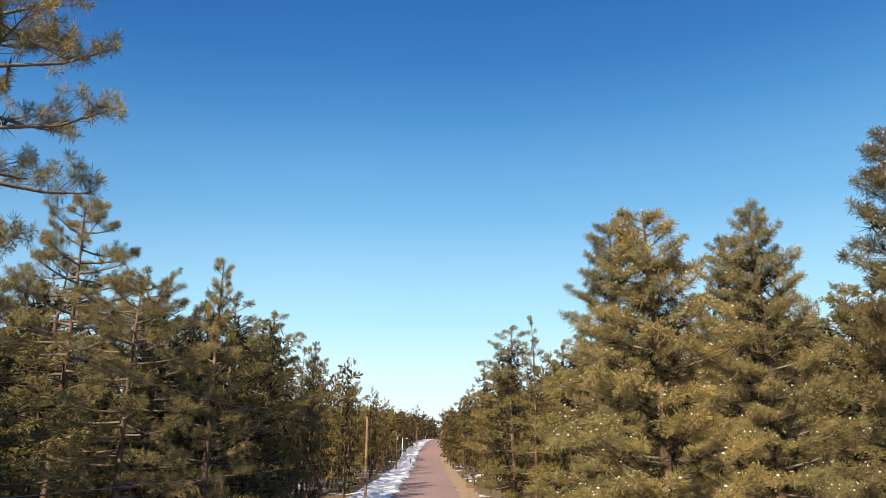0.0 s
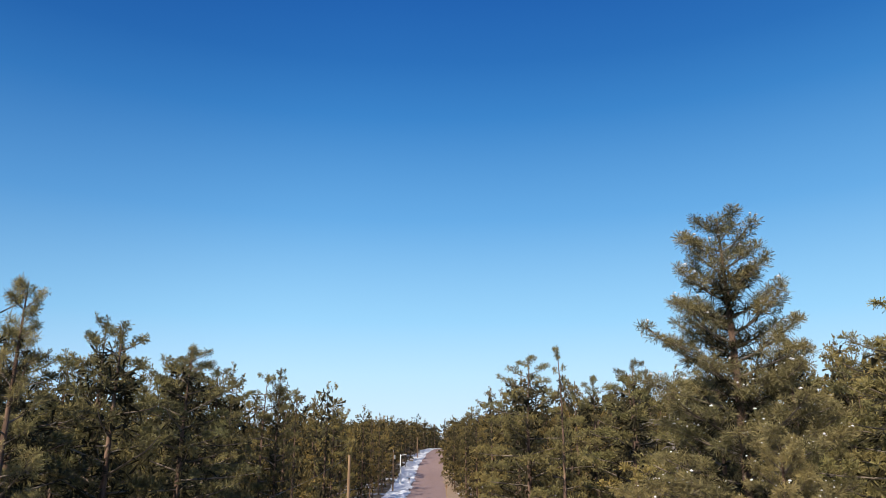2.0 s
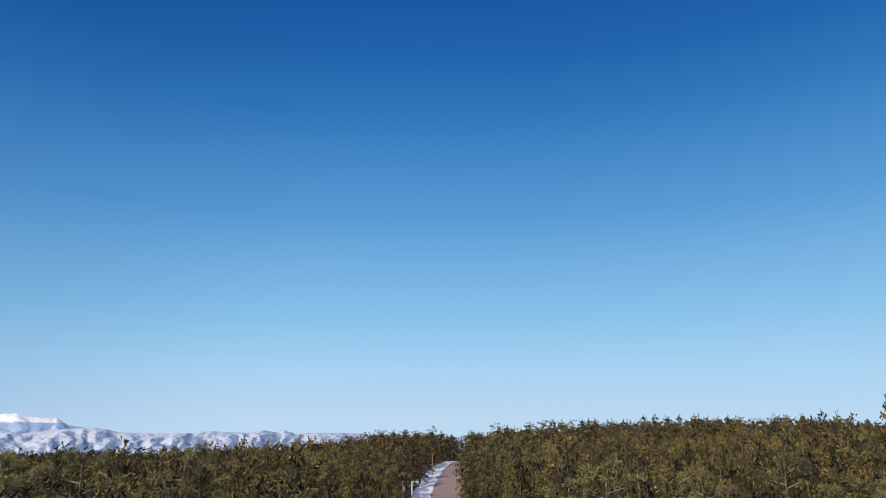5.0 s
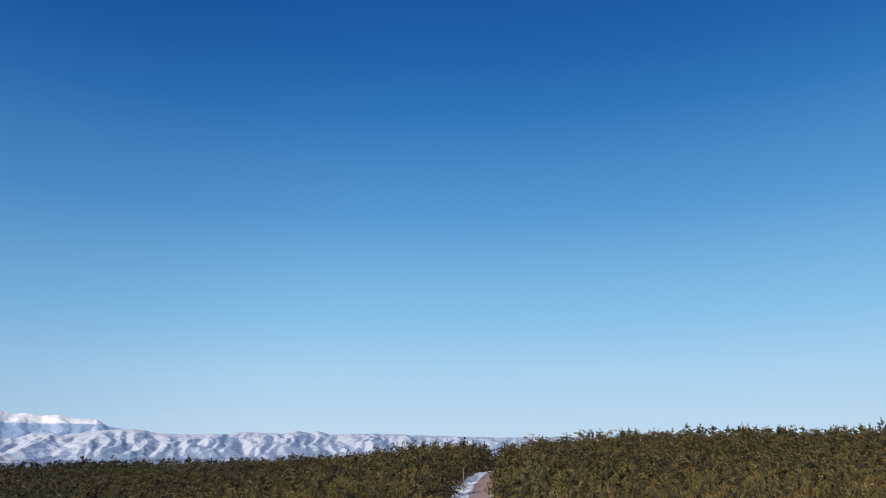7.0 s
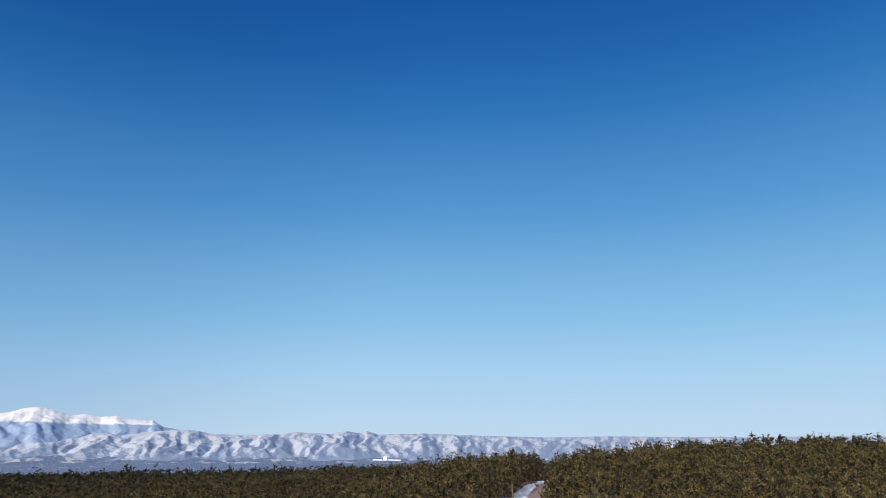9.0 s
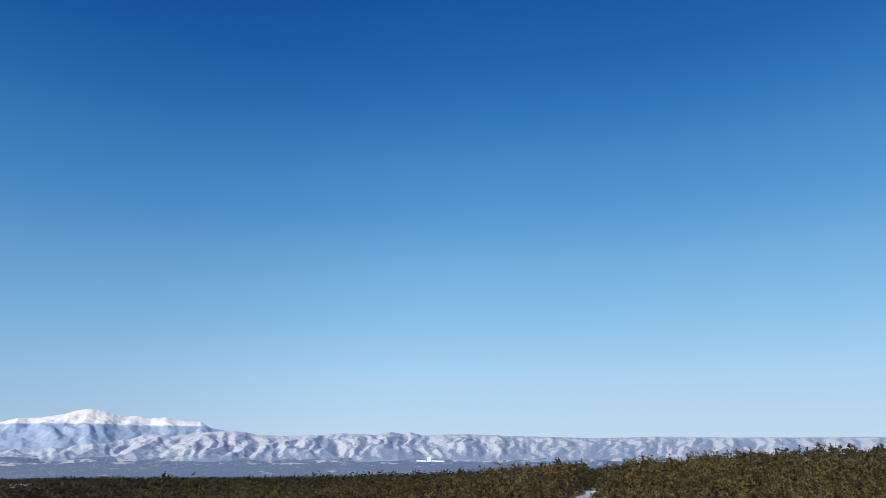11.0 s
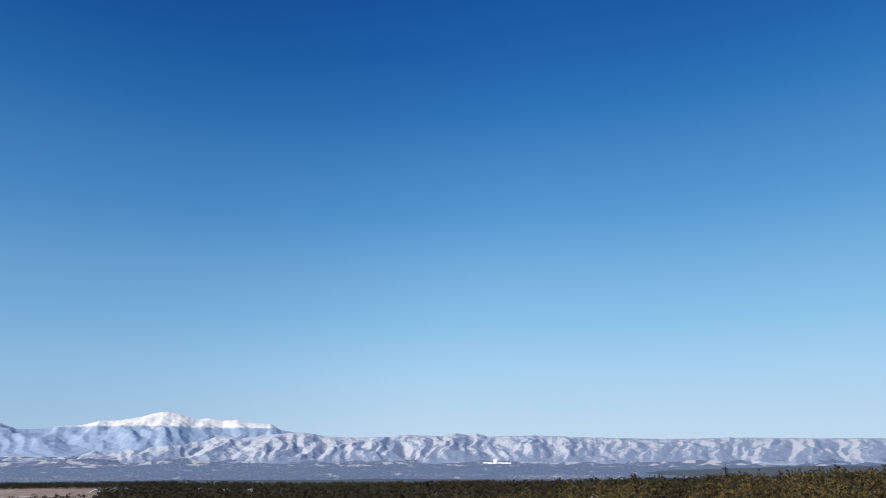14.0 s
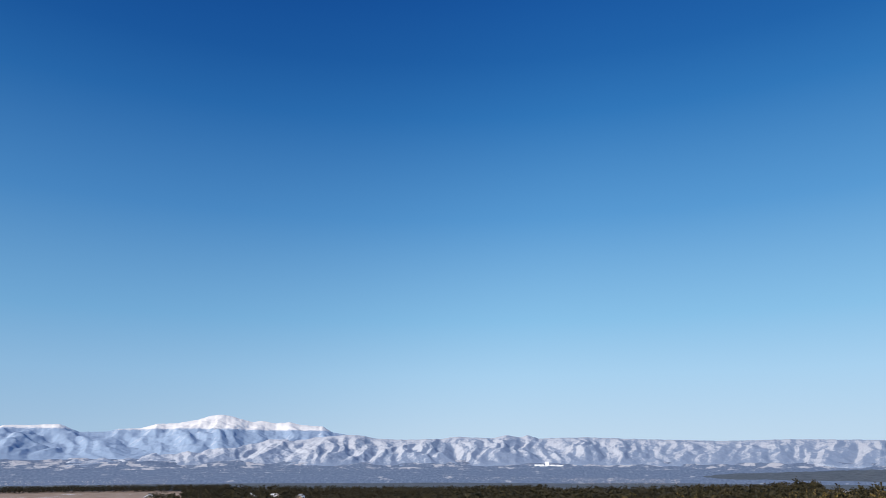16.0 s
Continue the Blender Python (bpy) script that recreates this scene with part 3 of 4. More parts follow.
    # the leader, set with tufts all the way
    for q in np.linspace(0.97 if form in ("open", "lofty") else (0.86 if lod == 0 else 0.965), 1.0, (12, 7, 4, 2)[lod]):
        c = np.array([np.interp(q * H, spine[:, 2], spine[:, i]) for i in range(3)]) + rng.normal(size=3) * np.array([0.1, 0.1, 0.0]) * (1.02 - q) * 8
        tpos.append(c - (0, 0, 0.12)), tway.append(unit((np.array([0, 0, 1.0]) + rng.normal(size=3) * 0.4)[None])[0])
    tpos, tway, ipos = np.array(tpos), np.array(tway), np.array(ipos)
    if form == "sparse":
        keep = rng.uniform(size=len(tpos)) < 0.8
        tpos, tway = tpos[keep], tway[keep]
    # tufts are round brushes of needles; dark blades fill the crown as painted shade
    num, thin, long, wide = ((27, 8, 0.17, 0.0125), (16, 5, 0.205, 0.031), (6, 0, 0.33, 0.115), (4, 0, 0.52, 0.29))[lod]
    reach = np.full(len(tpos), long * 0.35)
    v = np.concatenate([brushes(rng, tpos, tway, reach, num, long, wide, 0.76, True), brushes(rng, tpos, tway, reach, thin, long * 1.13, wide * 0.7, 0.68)])
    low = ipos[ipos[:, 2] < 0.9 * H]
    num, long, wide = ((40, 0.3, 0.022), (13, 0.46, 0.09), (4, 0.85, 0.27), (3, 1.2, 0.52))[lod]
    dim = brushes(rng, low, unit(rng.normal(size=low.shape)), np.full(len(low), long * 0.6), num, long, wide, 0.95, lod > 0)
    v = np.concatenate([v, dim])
    return trunk, joined(limbs) if limbs else None, (v, np.arange(len(v)).reshape(-1, 3), len(dim) // 3), tpos


LABELS = {
    "dense": "bushy olive-green ponderosa pine with low dense boughs",
    "open": "tall ponderosa pine with reddish trunk and open crown",
    "lofty": "tall ponderosa pine with tufted boughs high on its trunk",
    "sparse": "thin-crowned grey-green pine with bare lower twigs",
}
KINDS = {}


def tree_kind(form, lod, v):
    """Meshes of one kind of pine, made once and shared."""
    key = (form, lod, v)
    if key not in KINDS:
        t, l, c, tp = pine(100 * lod + 10 * len(form) + v, form, lod)
        KINDS[key] = (tri_mesh("trunk", *t, BARK), tri_mesh("branching", *l, TWIG), tri_mesh("crown", c[0], c[1], NEEDLES_MID if lod else NEEDLES, c[2]), tp)
        KINDS[key][0].shade_smooth()
    return KINDS[key]


def tree(form, lod, v, x, y, height, width, turn, lean=0.0, label=""):
    root = empty("pine_tree", pose(x, y, float(ground_z(x, y)) - 0.12, lean, 0, turn) @ Matrix.Diagonal((width * 0.8, width * 0.8, height / 13.0, 1)))
    tagged(root, label or LABELS[form], "pine tree", "pines along the road")
    for name, me in zip(("trunk", "branching", "crown"), tree_kind(form, lod, v)):
        ob = new(name, me)
        ob.parent = root
        if name != "trunk":
            tagged(ob, kind="stuff")
    return root


# pines that stand out: form, kind, x, y, height of the top above the eye's start, width
STANDOUT = [
    ("dense", 0, 3.9, 12.9, 4.6, 1.12), ("dense", 1, 7.1, 10.4, 4.9, 0.9), ("dense", 2, 9.6, 21.0, 7.45, 1.2),
    ("dense", 1, 7.5, 30.0, 9.8, 1.6), ("open", 0, -14.0, 27.2, 9.9, 1.1), ("open", 2, -10.6, 25.4, 6.3, 1.15), ("sparse", 0, -8.9, 29.2, 8.0, 1.05),
    ("lofty", 1, -9.0, 11.6, 11.0, 1.2), ("sparse", 1, 6.5, 49.3, 9.5, 0.9), ("dense", 1, -11.3, 67.9, 10.6, 0.75),
    ("dense", 0, 12.5, 57.7, 9.9, 1.3), ("open", 1, -12.6, 68.8, 10.2, 1.2), ("dense", 2, -10.9, 93.0, 10.1, 1.2),
    ("dense", 2, 6.0, 33.6, 3.9, 1.0), ("dense", 0, 9.6, 39.0, 6.4, 1.2), ("dense", 1, 6.4, 20.5, 3.9, 1.0),
    ("sparse", 1, 7.6, 148.0, 14.3, 0.9), ("dense", 1, 6.7, 151.6, 13.2, 1.0), ("dense", 0, 10.3, 94.6, 9.8, 1.1),
    ("dense", 2, 9.0, 116.4, 10.6, 1.1), ("dense", 0, 6.6, 26.0, 4.6, 0.95), ("open", 2, -15.5, 38.0, 9.6, 1.2), ("dense", 2, 11.2, 27.0, 8.3, 1.25), ("dense", 0, -13.6, 43.5, 9.9, 1.1),
    # these last five are unseen, added left of the start to cast shade
    ("dense", 0, -16.0, 5.5, 11.0, 1.5), ("dense", 1, -12.6, 1.5, 11.5, 1.5), ("dense", 2, -19.5, 10.5, 10.5, 1.5), ("dense", 0, -23.0, 15.0, 10.5, 1.5), ("dense", 2, -20.5, 3.0, 12.0, 1.5),
]
rng = np.random.default_rng(11)
placed = []


def snow_flecks(rng, pts, count):
    """Small lumps of snow left on the tufts."""
    chunks = []
    ball = np.array([(1, 0, 0), (0.3, 0.95, 0), (-0.8, 0.6, 0), (-0.8, -0.6, 0), (0.3, -0.95, 0), (0, 0, 0.7), (0, 0, -0.5)])
    tris = np.array([(k, (k + 1) % 5, 5) for k in range(5)] + [((k + 1) % 5, k, 6) for k in range(5)])
    for p in pts[rng.choice(len(pts), count, replace=False)]:
        chunks.append((p + (0, 0, 0.13) + ball * rng.uniform(0.012, 0.036) * rng.uniform(0.6, 1.5, (1, 3)), tris))
    return joined(chunks)


for form, v, x, y, top, width in STANDOUT:
    placed.append((x, y))
    root = tree(form, 0 if 9 < y < 31 else 1, v, x, y, top - float(ground_z(x, y)), width, 40.0 * len(placed))
    if x > 0 and y < 31:
        flecks = new("snow", tri_mesh("snow", *snow_flecks(rng, tree_kind(form, 0, v)[3], 700), SNOW))
        flecks.parent = root
        tagged(flecks, "small lumps of melting snow on the needles", kind="stuff")


def dead_pine(x, y, top):
    """A dead pine: pale trunk, bare limbs that arch out and droop, with forked twigs."""
    r = np.random.default_rng(77)
    H = top - float(ground_z(x, y))
    hs = np.linspace(0, 1, 9)
    spine = np.stack([0.25 * np.sin(hs * 3), 0.2 * np.sin(hs * 2 + 1) - 0.17, hs * H], -1)
    twigs = []
    for k in range(60):
        hf = 0.3 + 0.68 * (k + r.uniform()) / 60
        a, L = k * 2.4 + r.uniform(-0.4, 0.4), (3.4 * (1 - (hf - 0.3) / 0.75) ** 0.45) * r.uniform(0.7, 1.1)
        out = np.array([math.cos(a), math.sin(a), 0.0])
        o = np.array([np.interp(hf * H, spine[:, 2], spine[:, i]) for i in range(3)])
        ss = np.linspace(0, 1, 6)
        droop = r.uniform(0.35, 0.75)
        pts = o + np.outer(ss * L, out) + np.stack([0 * ss, 0 * ss, L * (0.4 * ss - droop * ss**2)], -1) + np.cumsum(r.normal(size=(6, 3)) * 0.05 * L * (ss[:, None] > 0), 0)
        twigs.append(tube_arrays(pts, (0.018 + 0.011 * L) * np.array([1, 0.8, 0.62, 0.46, 0.3, 0.12]), 5))
        for q in (2, 3, 4):
            way = unit((out + r.normal(size=3) * 0.7 + (0, 0, -0.35))[None])[0]
            fork = pts[q] + np.outer(np.linspace(0, 1, 4) * L * r.uniform(0.25, 0.5), way) + np.cumsum(r.normal(size=(4, 3)) * 0.04, 0) * [[0], [1], [1], [1]]
            fork[0] = pts[q]
            twigs.append(tube_arrays(fork, np.array([0.016, 0.012, 0.008, 0.003]), 4))
    root = tagged(empty("dead_tree", pose(x, y, float(ground_z(x, y)) - 0.1)), "dead grey pine with bare drooping limbs among living pines", "dead tree")
    for name, mesh in (("trunk", tube_arrays(spine, 0.16 * (1 - hs) ** 0.7 + 0.015, 9)), ("branching", joined(twigs))):
        ob = new(name, tri_mesh(name, *mesh, DEAD_WOOD))
        ob.parent = root
        if name == "branching":
            tagged(ob, kind="stuff")


dead_pine(13.2, 53.6, 6.3)
dead_pine(60.0, 290.0, 21.0)


def scatter(rng, x0, x1, y0, y1, step):
    nx, ny = int((x1 - x0) / step), int((y1 - y0) / step)
    i, j = np.meshgrid(np.arange(nx), np.arange(ny))
    x = x0 + (i + 0.5 * (j % 2) + rng.uniform(-0.36, 0.36, i.shape)) * step
    y = y0 + (j + rng.uniform(-0.36, 0.36, i.shape)) * step
    return x.ravel(), y.ravel()


# small clearings with houses: x, y, width, turn
HOUSES = [(-104.8, 205.7, 8.0, 35), (-66.3, 208.2, 8.0, 20), (-24.4, 363.0, 9.0, 10), (-554.0, 731.0, 10.0, 40), (-479.0, 800.0, 11.0, 30), (-452.0, 806.0, 10.0, 60), (-425.0, 812.0, 11.0, 20), (-313.0, 626.0, 10.0, 30), (-300.0, 640.0, 9.0, 80), (-247.0, 640.0, 9.0, 20)]
# the wood runs on unseen behind the start, where it adds shade
xs, ys = scatter(rng, -420, 300, -45, 520, 5.0)
off = xs - road_x(ys)
ok = (off > HALF + np.interp(ys, (130, 240), (2.2, 0.2))) | (off < -HALF - np.interp(ys, (190, 270), (5.4, 2.6)))
ok &= (xs < 46 + 0.64 * np.maximum(ys, 0)) & ((xs > -46 - 0.64 * np.maximum(ys, 0)) | ((np.hypot(xs, ys - 97) > 190) & (xs > -1.45 * (ys - 70))))
ok &= ~((xs > 25) & (ys > 480))
for hx, hy, hw, _ in HOUSES:
    ok &= (np.hypot(xs - hx, ys - hy) > 8) & (np.hypot(xs - hx * 0.955, ys - (hy * 0.955 + 3)) > 6)
ok &= np.hypot(xs - 12.4, ys - 50.5) > 4.6
for px, py in placed:
    ok &= np.hypot(xs - px, ys - py) > 2.9
ok &= ~((ys < 9) & (np.abs(off) < 10)) & ~((ys < 32) & (off > 0) & (off < 17))
ok &= ~((np.degrees(np.arctan2(xs, ys - 70)) < -39.5) & (np.hypot(xs, ys - 70) > 430))
xs, ys, off = xs[ok], ys[ok], off[ok]
hgt = np.interp(ys, (0, 50, 70, 120, 170, 220, 500), (13.2, 14.2, 14.8, 14.6, 12.7, 11.6, 10.9)) - 0.25 * (off > 0) + 1.1 * np.sin(xs * 0.11 + ys * 0.05) * np.sin(ys * 0.13 - xs * 0.03) + rng.normal(size=len(xs)) * 1.2
hgt = np.clip(hgt, 9.0, 15.5) - 2.2 * np.clip((-off - 20) / 30, 0, 1) * (ys > 90) + 0.9 * np.clip((off - 12) / 8, 0, 1) * np.interp(ys, (35, 55, 105, 135), (0, 1, 1, 0))
near = (ys > 0) & (ys < 62) & (np.abs(xs) < 0.66 * ys + 5) & (np.abs(off) < np.interp(ys, (0, 25, 62), (22, 32, 26)))
front = (ys < 14) & (np.abs(off) < 10)
for k in np.flatnonzero(near):
    left = off[k] < 0
    form = ("open", "dense", "dense", "dense")[int(rng.integers(4))] if left else "dense"
    most = float(np.interp(ys[k], (0, 23, 28, 40, 80, 130) if left else (0, 1, 2, 40, 80, 130), (2.6, 3.2, 7.4, 8.4, 10.0, 11.5) if left else (7.3, 7.3, 7.3, 8.4, 10.0, 11.5)) + 0.035 * abs(off[k]) - (1.6 if not left and ys[k] < 50 and off[k] < 12 else 0) - ground_z(xs[k], ys[k]))
    h = min(hgt[k], most + rng.normal() * 0.3)
    tree(form, 0 if front[k] else 1, int(rng.integers(3)), float(xs[k]), float(ys[k]), float(h), float(rng.uniform(1.2, 1.55)), float(rng.uniform(0, 360)))


def forest(name, label, x, y, h, lod, mat, rng, w0=0.85, w1=1.2, trunks=True, coarse=1):
    """A wood of pines too many to count, as one mesh."""
    kinds = [pine(900 + 10 * lod + q, f, lod) for q, f in enumerate(("dense", "dense", "open", "dense", "dense"))]
    if coarse > 1:  # fewer clumps, each larger
        for q, (t, l, c, tp) in enumerate(kinds):
            keep = np.concatenate([np.arange(0, len(c[1]) - c[2], coarse), np.arange(len(c[1]) - c[2], len(c[1]), coarse)])
            v = c[0][c[1][keep]]
            mid_v = v.mean(1, keepdims=True)
            kinds[q] = (t, l, ((mid_v + (v - mid_v) * coarse**0.5).reshape(-1, 3), np.arange(3 * len(keep)).reshape(-1, 3), int((keep >= len(c[1]) - c[2]).sum())), tp)
    chunks = {"crown": [], "trunk": [], "core": []}
    tints = {"crown": [], "trunk": [], "core": []}
    own = rng.uniform(0, 1, len(x)) * np.interp(x, (-45, -12), (0.5, 1.0))
    pick = rng.integers(len(kinds), size=len(x))
    turn, wide = rng.uniform(0, 2 * np.pi, len(x)), 0.8 * rng.uniform(w0, w1, len(x))
    gz = ground_z(x, y)
    for q, (t, _, c, _) in enumerate(kinds):
        sel = np.flatnonzero(pick == q)
        cut = 3 * (len(c[1]) - c[2])
        for key, (v, f) in (("crown", (c[0][:cut], c[1][: len(c[1]) - c[2]])), ("core", (c[0][cut:], c[1][len(c[1]) - c[2] :] - cut)), ("trunk", t)):
            cs, sn = np.cos(turn[sel])[:, None], np.sin(turn[sel])[:, None]
            wd = wide[sel][:, None]
            vx = (v[:, 0] * cs - v[:, 1] * sn) * wd + x[sel][:, None]
            vy = (v[:, 0] * sn + v[:, 1] * cs) * wd + y[sel][:, None]
            vz = v[:, 2] * (h[sel] / 13.0)[:, None] + gz[sel][:, None]
            ff = (f[None] + (np.arange(len(sel)) * len(v))[:, None, None]).reshape(-1, 3)
            tints[key].append(np.repeat(own[sel], len(v)))
            chunks[key].append((np.stack([vx, vy, vz], -1).reshape(-1, 3), ff))
    root = tagged(empty(name), label, "forest", kind="stuff")
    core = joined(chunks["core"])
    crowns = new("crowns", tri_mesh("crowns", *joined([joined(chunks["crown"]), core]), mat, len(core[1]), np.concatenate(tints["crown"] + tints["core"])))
    crowns.parent = root
    tagged(crowns, kind="stuff")
    if trunks:
        stems = new("trunks", tri_mesh("trunks", *joined(chunks["trunk"]), BARK))
        stems.parent = root
        tagged(stems, kind="stuff")
    return root


rest = ~near
d = np.hypot(xs, ys - 60)
mid = rest & (d < 118) & (ys > 12) & (np.abs(xs) < 7 + 0.66 * ys)
far = rest & ~mid & ((d < 260) | (rng.uniform(size=len(xs)) < 0.72))
xs3 = np.array([27.8, -10.7, -7.9, 36.7, 112.0, 68.0])
ys3 = np.array([452.7, 376.7, 395.0, 339.0, 336.0, 410.0])
hs3 = np.array([22.4, 20.8, 19.2, 22.5, 25.0, 22.4])
xs, ys, hgt = np.r_[xs, xs3], np.r_[ys, ys3], np.r_[hgt, hs3 - ground_z(xs3, ys3)]
rest, d = np.r_[rest, [True] * 6], np.r_[d, [400.0] * 6]
mid, far = np.r_[mid, [False] * 6], np.r_[far, [True] * 6]
forest("pine_forest", "dense olive-green ponderosa forest on rising ground", xs[mid], ys[mid], hgt[mid], 2, NEEDLES_FAR, rng)
past = far & (d > 300)
far &= d <= 300
forest("distant_pine_forest", "dense pine forest beyond the rise", xs[far], ys[far], hgt[far], 3, NEEDLES_FAR, rng, 1.0, 1.35)
forest("pine_forest_beyond_crest", "shade-dark pine forest falling away beyond the crest", xs[past], ys[past], hgt[past], 3, NEEDLES_SHADED, rng, 1.0, 1.35, False, 3)
xs2, ys2 = scatter(rng, -1130, 120, 380, 1200, 8.0)
az, r = np.degrees(np.arctan2(xs2, ys2 - 70)), np.hypot(xs2, ys2 - 70)
patch = np.sin(xs2 * 0.011) * np.sin(ys2 * 0.013 + 1) + 0.4 * np.sin(xs2 * 0.031 + ys2 * 0.02)
ok = (az > -53) & (az < 6) & (r < 820) & ~((xs2 > -420) & (ys2 < 520)) & ~((az < -39.5) & (r > 430)) & ~((az < -28) & (r > 660) & (patch < 0.2))
ok |= (az > -38) & (az < -12) & (r > 960) & (r < 1100) & (patch > -0.75)
ok |= (az > -55) & (az <= -35) & (r > 1240) & (r < 1345)
for hx, hy, hw, _ in HOUSES:
    ok &= (np.hypot(xs2 - hx, ys2 - hy) > 12) & (np.hypot(xs2 - hx * 0.98, ys2 - (hy * 0.98 + 1)) > 10)
xs2, ys2 = xs2[ok], ys2[ok]
forest("far_pine_forest", "far pine woods with open brown fields between", xs2, ys2, rng.uniform(10, 14.5, len(xs2)) * np.where(np.hypot(xs2, ys2 - 70) > 1200, 0.55, 1.0), 3, NEEDLES_SHADED, rng, 1.6, 2.2, False, 4)

# ---- roadside things ----


def utility_pole(x, y, top, mat, label, arm=True):
    z = float(ground_z(x, y)) - 0.3
    root = tagged(empty("utility_pole", pose(x, y, z)), label, "utility pole", "poles along the road")
    h = top - z
    part("shaft", bm_tube(bmesh.new(), [(0, 0, 0), (0.01, 0, h * 0.5), (0, 0.01, h)], [0.17, 0.145, 0.115], 12), mat, root)
    if arm:
        part("insulator", bm_tube(bmesh.new(), [(0, 0, h), (0, 0, h + 0.1), (0, 0, h + 0.16), (0, 0, h + 0.26)], [0.03, 0.07, 0.07, 0.03], 8), STEEL, root, "small grey pin insulator")
        b = bm_tube(bmesh.new(), [(0.28, 0, h - 1.5), (0.28, 0, h - 1.42), (0.28, 0, h - 0.75), (0.28, 0, h - 0.68)], [0.1, 0.18, 0.18, 0.1], 12)
        part("transformer", b, STEEL, root, "grey cylindrical transformer")
    return root


utility_pole(-7.0, -8.0, 2.6, POLE_WOOD, "weathered brown wooden utility pole", False)
utility_pole(-7.5, 80.7, 4.1, POLE_WOOD, "weathered orange-brown wooden utility pole by the snow", False)
utility_pole(-8.9, 168.1, 4.9, POLE_WOOD, "dark wooden utility pole with a transformer")
utility_pole(-8.6, 191.0, 4.4, PALE_POLE, "pale slender roadside light pole", False)
utility_pole(-6.9, 266.9, 10.2, POLE_WOOD, "sunlit yellow-brown wooden utility pole", False)
utility_pole(-5.0, 362.0, 12.3, PALE_POLE, "pale wooden utility pole near the crest", False)


def cable(y0, z0, y1, z1, sag, x0, x1):
    bm = bmesh.new()
    n = 24
    pts = [(x0 + (x1 - x0) * k / n, y0 + (y1 - y0) * k / n, z0 + (z1 - z0) * k / n - 4 * sag * (k / n) * (1 - k / n)) for k in range(n + 1)]
    me = bpy.data.meshes.new("power_cable")
    bm_tube(bm, pts, [0.009] * (n + 1), 6).to_mesh(me)
    bm.free()
    me.materials.append(WIRE)
    return tagged(new("power_cable", me), "thin grey overhead cable hung between wooden poles", "cable", "cables along the road")


POLES = [(-8.0, 2.55, -7.0), (80.7, 4.05, -7.5), (168.1, 4.85, -8.9), (266.9, 10.15, -6.9), (362.0, 12.25, -5.0)]
for (ya, za, xa), (yb, zb, xb) in zip(POLES, POLES[1:]):
    cable(ya, za, yb, zb, 1.5, xa, xb)
    cable(ya, za - 3.0, yb, zb - 3.6, 0.6, xa, xb)


def street_light_head(x, y, z):
    """A short arm and a cobra-head lamp, unlit by day."""
    root = tagged(empty("street_lamp", pose(x, y, z)), "pale roadside lamp head on a short arm, unlit", "street lamp")
    part("arm", bm_tube(bmesh.new(), [(0, 0, 0), (0.4, 0, 0.25), (0.9, 0, 0.32)], [0.035, 0.03, 0.03], 8), STEEL, root)
    part("lamp_head", bm_box(bmesh.new(), (0.85, -0.13, 0.24), (1.45, 0.13, 0.4), 0.05), PALE_POLE, root, "pale oblong lamp housing")


street_light_head(-8.6, 191.0, 4.0)


def road_sign(x, y, w, h, high, label):
    z = float(ground_z(x, y)) - 0.2
    root = tagged(empty("road_sign", pose(x, y, z)), label, "road sign")
    part("post", bm_box(bmesh.new(), (-0.04, -0.04, 0), (0.04, 0.04, high), 0.008), POLE_WOOD, root)
    part("panel", bm_box(bmesh.new(), (-w / 2, -0.07, high - h), (w / 2, -0.045, high), 0.01), BROWN_PAINT, root, "plain brown panel seen from the road")


road_sign(3.1, 70.0, 0.6, 0.4, 2.2, "small brown roadside sign on a wooden post in dry grass")
road_sign(1.9, 150.0, 0.3, 0.5, 2.4, "narrow brown marker post beside the road verge")


def mailbox(x, y):
    z = float(ground_z(x, y)) - 0.1
    root = tagged(empty("mailbox", pose(x, y, z)), "dark mailbox on a short post in the snow bank", "mailbox")
    part("post", bm_box(bmesh.new(), (-0.05, -0.05, 0), (0.05, 0.05, 1.15), 0.01), POLE_WOOD, root)
    bm = bmesh.new()
    ring = [(math.cos(a) * 0.16, 1.36 + max(0.0, math.sin(a)) * 0.14) for a in (math.pi * k / 8 for k in range(9))] + [(-0.16, 1.15), (0.16, 1.15)]
    ends = [[bm.verts.new((x0, yy, zz)) for x0, zz in ring] for yy in (-0.28, 0.28)]
    n = len(ring)
    for i in range(n):
        bm.faces.new((ends[0][i], ends[0][(i + 1) % n], ends[1][(i + 1) % n], ends[1][i]))
    bm.faces.new(ends[0][::-1]), bm.faces.new(ends[1])
    box = part("box", bm, DARK_PLASTIC, root, "black arched letter box")
    part("flag", bm_box(bmesh.new(), (0.17, -0.05, 1.3), (0.185, 0.0, 1.5), 0.003), BROWN_PAINT, box)


mailbox(-6.4, 188.0)
mailbox(-6.4, 189.2)

# ---- houses and town ----
SIDING, nt, b = material("tan_siding", 0.8)
nt.links.new(ramp(nt, noise_tex(nt, 1.5), [(0.3, (0.3, 0.24, 0.18)), (0.7, (0.45, 0.37, 0.29))]), b.inputs["Base Color"])
WHITE_WALL, nt, b = material("white_walls", 0.7)
nt.links.new(ramp(nt, noise_tex(nt, 0.3), [(0.3, (0.72, 0.72, 0.72)), (0.7, (0.85, 0.85, 0.85))]), b.inputs["Base Color"])
PALE_ROOF, nt, b = material("pale_roofs", 0.8)
nt.links.new(ramp(nt, noise_tex(nt, 0.15), [(0.3, (0.4, 0.36, 0.36)), (0.7, (0.66, 0.62, 0.62))]), b.inputs["Base Color"])
